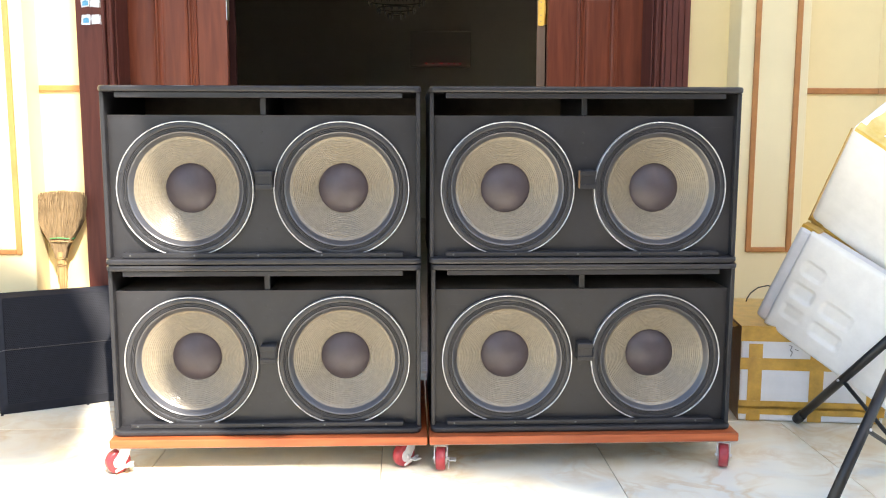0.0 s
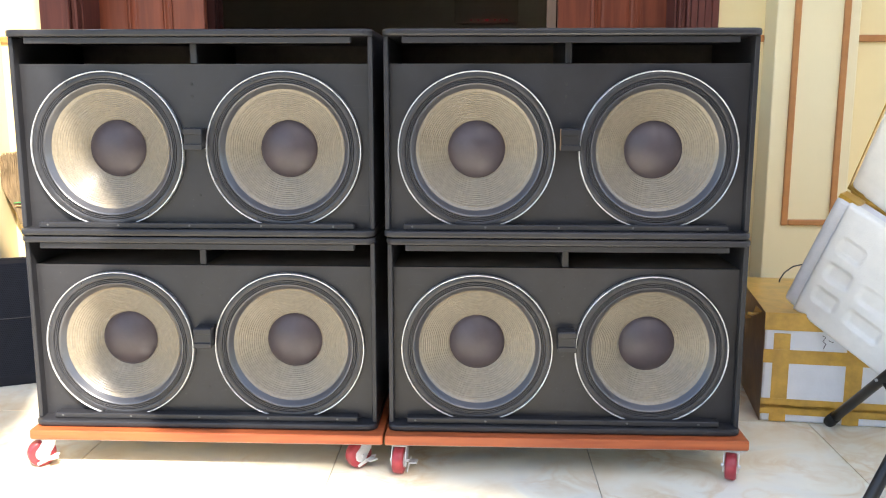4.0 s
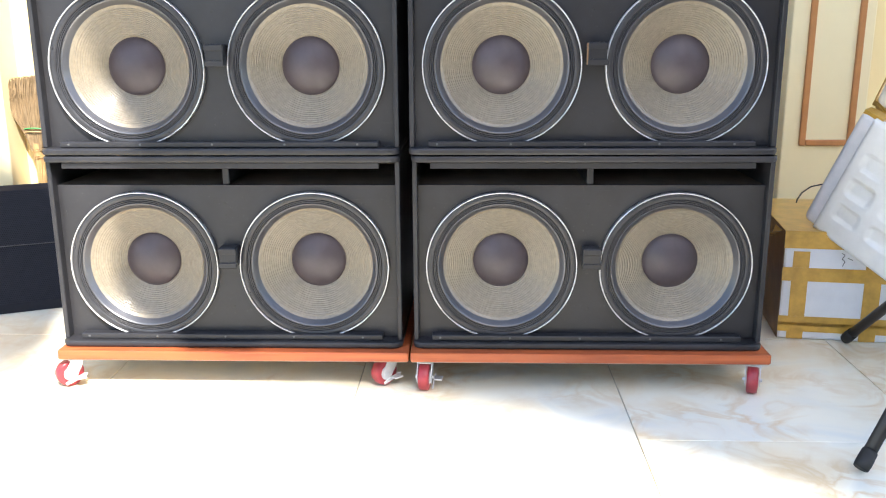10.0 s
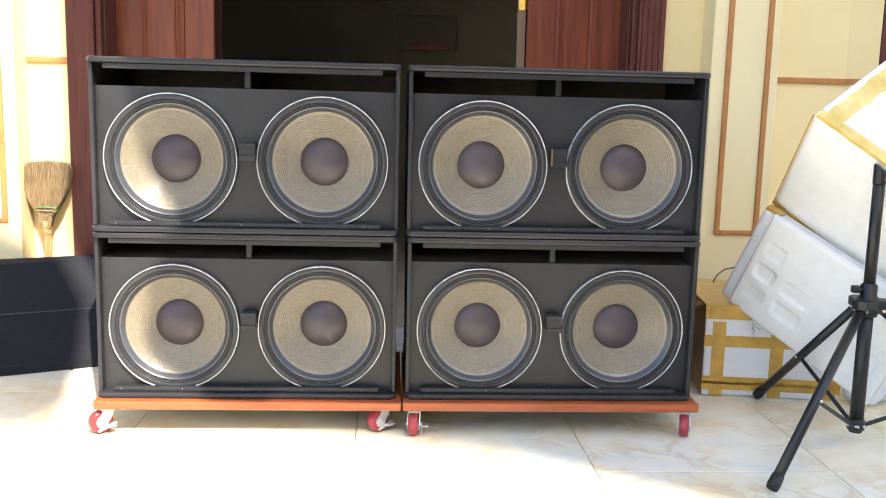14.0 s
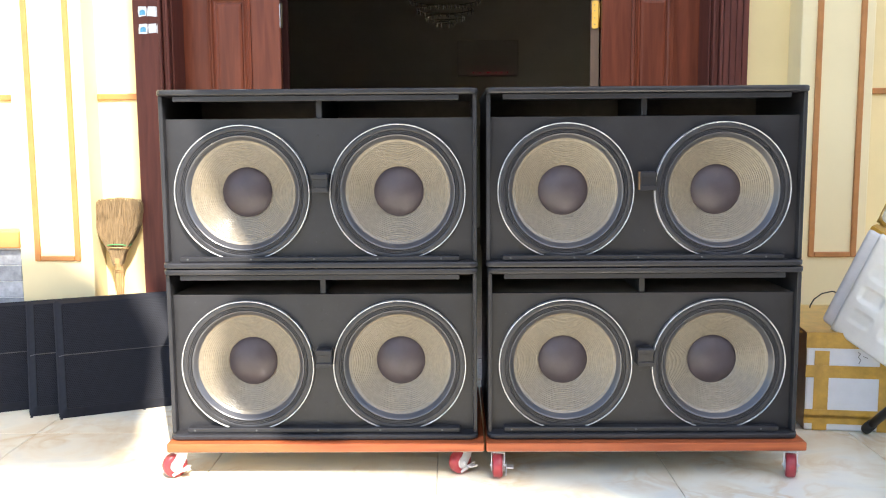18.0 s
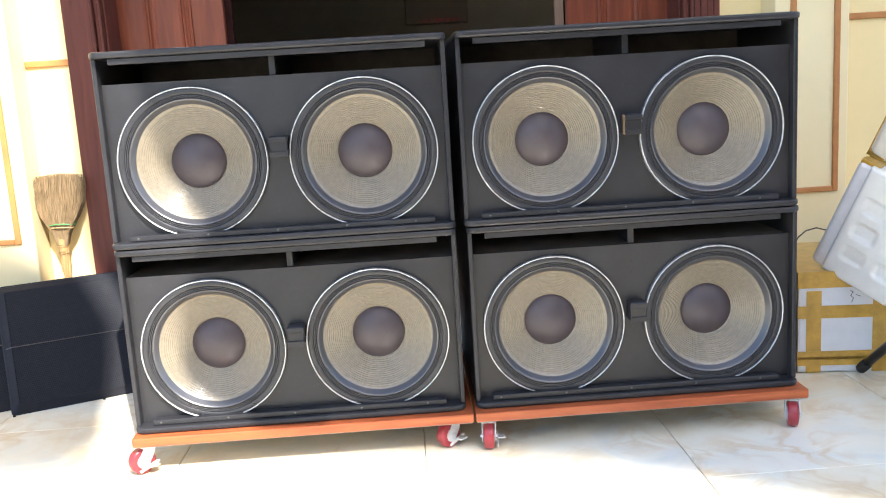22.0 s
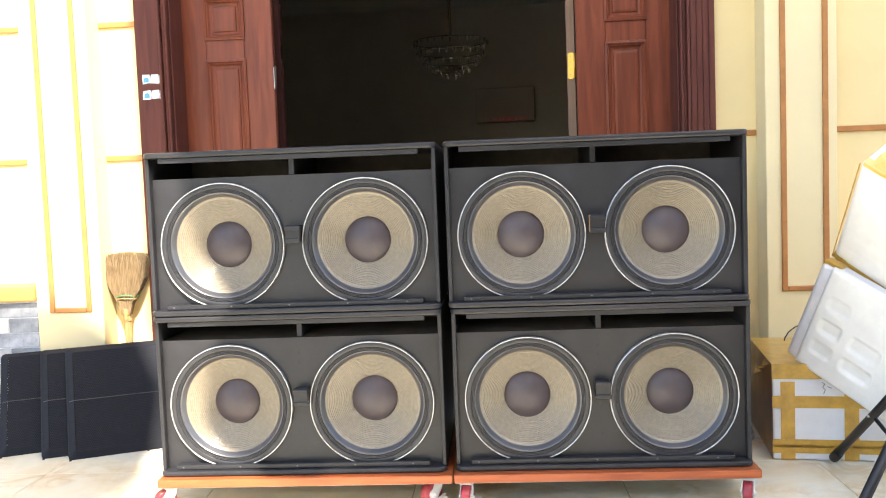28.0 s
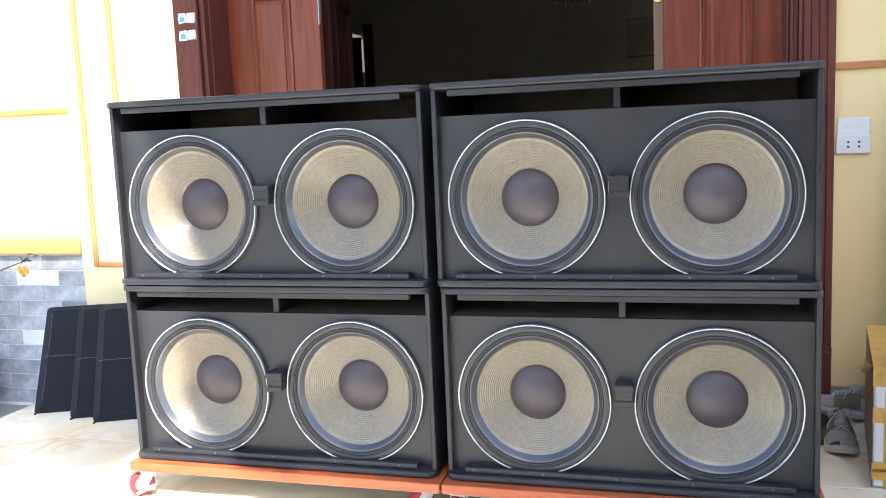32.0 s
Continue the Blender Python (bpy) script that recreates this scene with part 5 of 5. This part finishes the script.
shoe((1.240, 0.842, 0.0), 174, "worn grey lace-up sneaker on the porch floor beside the taped box")
shoe((1.288, 1.120, 0.022), 88, "worn grey lace-up sneaker with its toe on a slipper", 9)
slipper((1.182, 0.935, 0.0), -6)


# ---- things at the edges of the view ----
def chandelier():
    e = thing("chandelier", "unlit round crystal chandelier hanging in the dark room", "chandelier", (-0.156, 4.75, 2.116))
    part("rod", tube([(0, 0, 0.32), (0, 0, 1.45)], 0.012, 10), M_OLDBRASS, e)
    part("canopy", lathe([(0.0, 1.45), (0.09, 1.449), (0.07, 1.40), (0.012, 1.37)], 24), M_OLDBRASS, e)
    for r, z in ((0.33, 0.30), (0.30, 0.21), (0.24, 0.13), (0.16, 0.065), (0.07, 0.02)):
        rg = part("ring", tube([(r * math.cos(2 * math.pi * k / 40), r * math.sin(2 * math.pi * k / 40), z + 0.02) for k in range(41)], 0.005, 6, None, False), M_OLDBRASS, e)
        n = int(r * 90)
        for k in range(n):
            a = 2 * math.pi * k / n
            d = moved(lathe([(0, -0.022), (0.010, 0.004), (0.006, 0.018), (0, 0.022)], 6), pose(r * math.cos(a), r * math.sin(a), z))
            part("crystal", d, M_CRYSTAL, rg)


chandelier()


def wall_unit():
    e = thing("display_unit", "brown device with small red lights on the dark far wall", "electronic device", (0.37, 8.82, 2.02))
    part("case", box(-0.40, 0.40, 0, 0.175, 0, 0.46, 0.01), M_DEVICE, e)
    for k, x in enumerate((-0.20, -0.11, -0.012, 0.012, 0.10, 0.17, 0.247)):
        part("light", box(x, x + 0.016, -0.003, -0.0002, 0.036, 0.048), M_LED, e, "small red display light")


wall_unit()


def far_doorway():
    e = thing("inner_door", "dark inner door standing ajar with daylight along its edge", "door", (-2.352, 5.75, 0.0), "", "structure", rot=(0, 0, 12))
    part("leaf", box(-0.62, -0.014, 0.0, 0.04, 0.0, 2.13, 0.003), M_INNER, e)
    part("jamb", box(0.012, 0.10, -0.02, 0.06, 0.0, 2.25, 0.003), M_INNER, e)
    for z0, z1 in ((0.9, 1.63), (1.80, 2.11)):
        part("light_gap", box(-0.012, 0.010, 0.018, 0.022, z0, z1), M_GLIMMER, e, "pale daylight in the gap")
    part("light_gap", prism([(-0.17, 2.135), (0.008, 2.135), (-0.17, 2.20)], 0.018, 0.022), M_GLIMMER, e, "pale daylight in the gap")


far_doorway()


def window_post():
    e = thing("window_1", "dark brown wooden window frame at the edge of the wall", "window", (2.313, 1.176, 0.75), "", "structure")
    part("frame", box(0, 0.09, -0.01, 0.013, 0, 2.0, 0.004), M_DOOR, e)
    part("frame", box(0.0905, 1.2, -0.01, 0.013, 0, 0.09, 0.004), M_DOOR, e)
    part("frame", box(0.0905, 1.2, -0.01, 0.013, 1.91, 2.0, 0.004), M_DOOR, e)
    part("shutter", box(0.0905, 1.2, -0.002, 0.013, 0.0905, 1.9095, 0.003), M_DOOR, e)


window_post()


def green_bag():
    e = thing("plastic_bag", "crumpled green and clear plastic bag on the floor", "bag", (1.985, 0.40, 0.0))
    rnd = random.Random(4)
    for nm, m, c, s in (("green_net", M_BAG, (0.04, 0.04, 0.075), (0.11, 0.09, 0.075)), ("clear_film", M_CLEAR, (-0.05, -0.03, 0.04), (0.09, 0.07, 0.04))):
        b = bmesh.new()
        bmesh.ops.create_icosphere(b, subdivisions=4, radius=1)
        for v in b.verts:
            v.co *= 1 + 0.22 * noise.noise(v.co * 2.3) + 0.12 * noise.noise(v.co * 6)
            v.co = Vector((v.co.x * s[0] + c[0], v.co.y * s[1] + c[1], max(0.001, v.co.z * s[2] + c[2])))
        part(nm, b, m, e)


green_bag()


def plant():
    """Potted shrub at the far side of the porch, one long twig with yellow flowers reaching out."""
    e = thing("potted_shrub", "dark green potted shrub with small yellow flowers beside the stone wall", "plant", (-2.78, 0.93, -0.12))
    part("pot", lathe([(0, 0), (0.11, 0), (0.145, 0.2), (0.16, 0.26), (0.16, 0.285), (0.145, 0.285), (0.14, 0.25), (0, 0.25)], 28), M_POT, e, "dark green glazed pot", True)
    part("trunk", tube([(0, 0, 0.24), (0.01, 0, 0.45), (-0.02, 0.01, 0.72), (0.0, 0, 1.0)], [0.02, 0.017, 0.013, 0.007], 8), M_BARK, e)
    rnd = random.Random(11)
    b = bmesh.new()
    for k in range(420):
        a, r, z = rnd.uniform(0, 6.283), 0.19 * math.sqrt(rnd.random()), rnd.uniform(0.36, 1.12)
        c = Vector((r * math.cos(a), r * math.sin(a), z))
        q = Euler((rnd.uniform(-.9, .9), rnd.uniform(-.9, .9), rnd.uniform(0, 6.28))).to_matrix()
        l, w = rnd.uniform(0.03, 0.055), rnd.uniform(0.010, 0.018)
        b.faces.new([b.verts.new(c + q @ Vector(v)) for v in ((0, 0, 0), (w, l * 0.45, 0.004), (0, l, 0), (-w, l * 0.45, 0.004))])
    part("leaves", b, M_LEAFGREEN, e, "small dark green leaves")
    tw = part("twig", tube([(0.02, 0, 0.55), (0.17, 0.02, 0.66), (0.34, 0.05, 0.725), (0.43, 0.06, 0.755), (0.48, 0.065, 0.79)], [0.006, 0.005, 0.004, 0.003, 0.0015], 6), M_BARK, e)
    for k in range(5):
        c = Vector((0.415 + 0.010 * k, 0.060, 0.742 - 0.014 * (k % 3)))
        part("flower", moved(lathe([(0, 0.0), (0.009, -0.012), (0.012, -0.028), (0.0, -0.02)], 7), Matrix.Translation(c)), M_FLOWER, tw, "hanging yellow flower")
    g = bmesh.new()
    for k in range(12):
        c = Vector((0.415 + 0.008 * k, 0.062, 0.765 + rnd.uniform(-.015, .03)))
        q = Euler((rnd.uniform(-.9, .9), rnd.uniform(-.9, .9), rnd.uniform(0, 6.28))).to_matrix()
        g.faces.new([g.verts.new(c + q @ Vector(v)) for v in ((0, 0, 0), (0.008, 0.015, 0), (0, 0.035, 0), (-0.008, 0.015, 0))])
    part("twig_leaves", g, M_LEAFGREEN, tw)


plant()

# ---- pieces of walls and floors ----
stone_base()
floor_tiles()
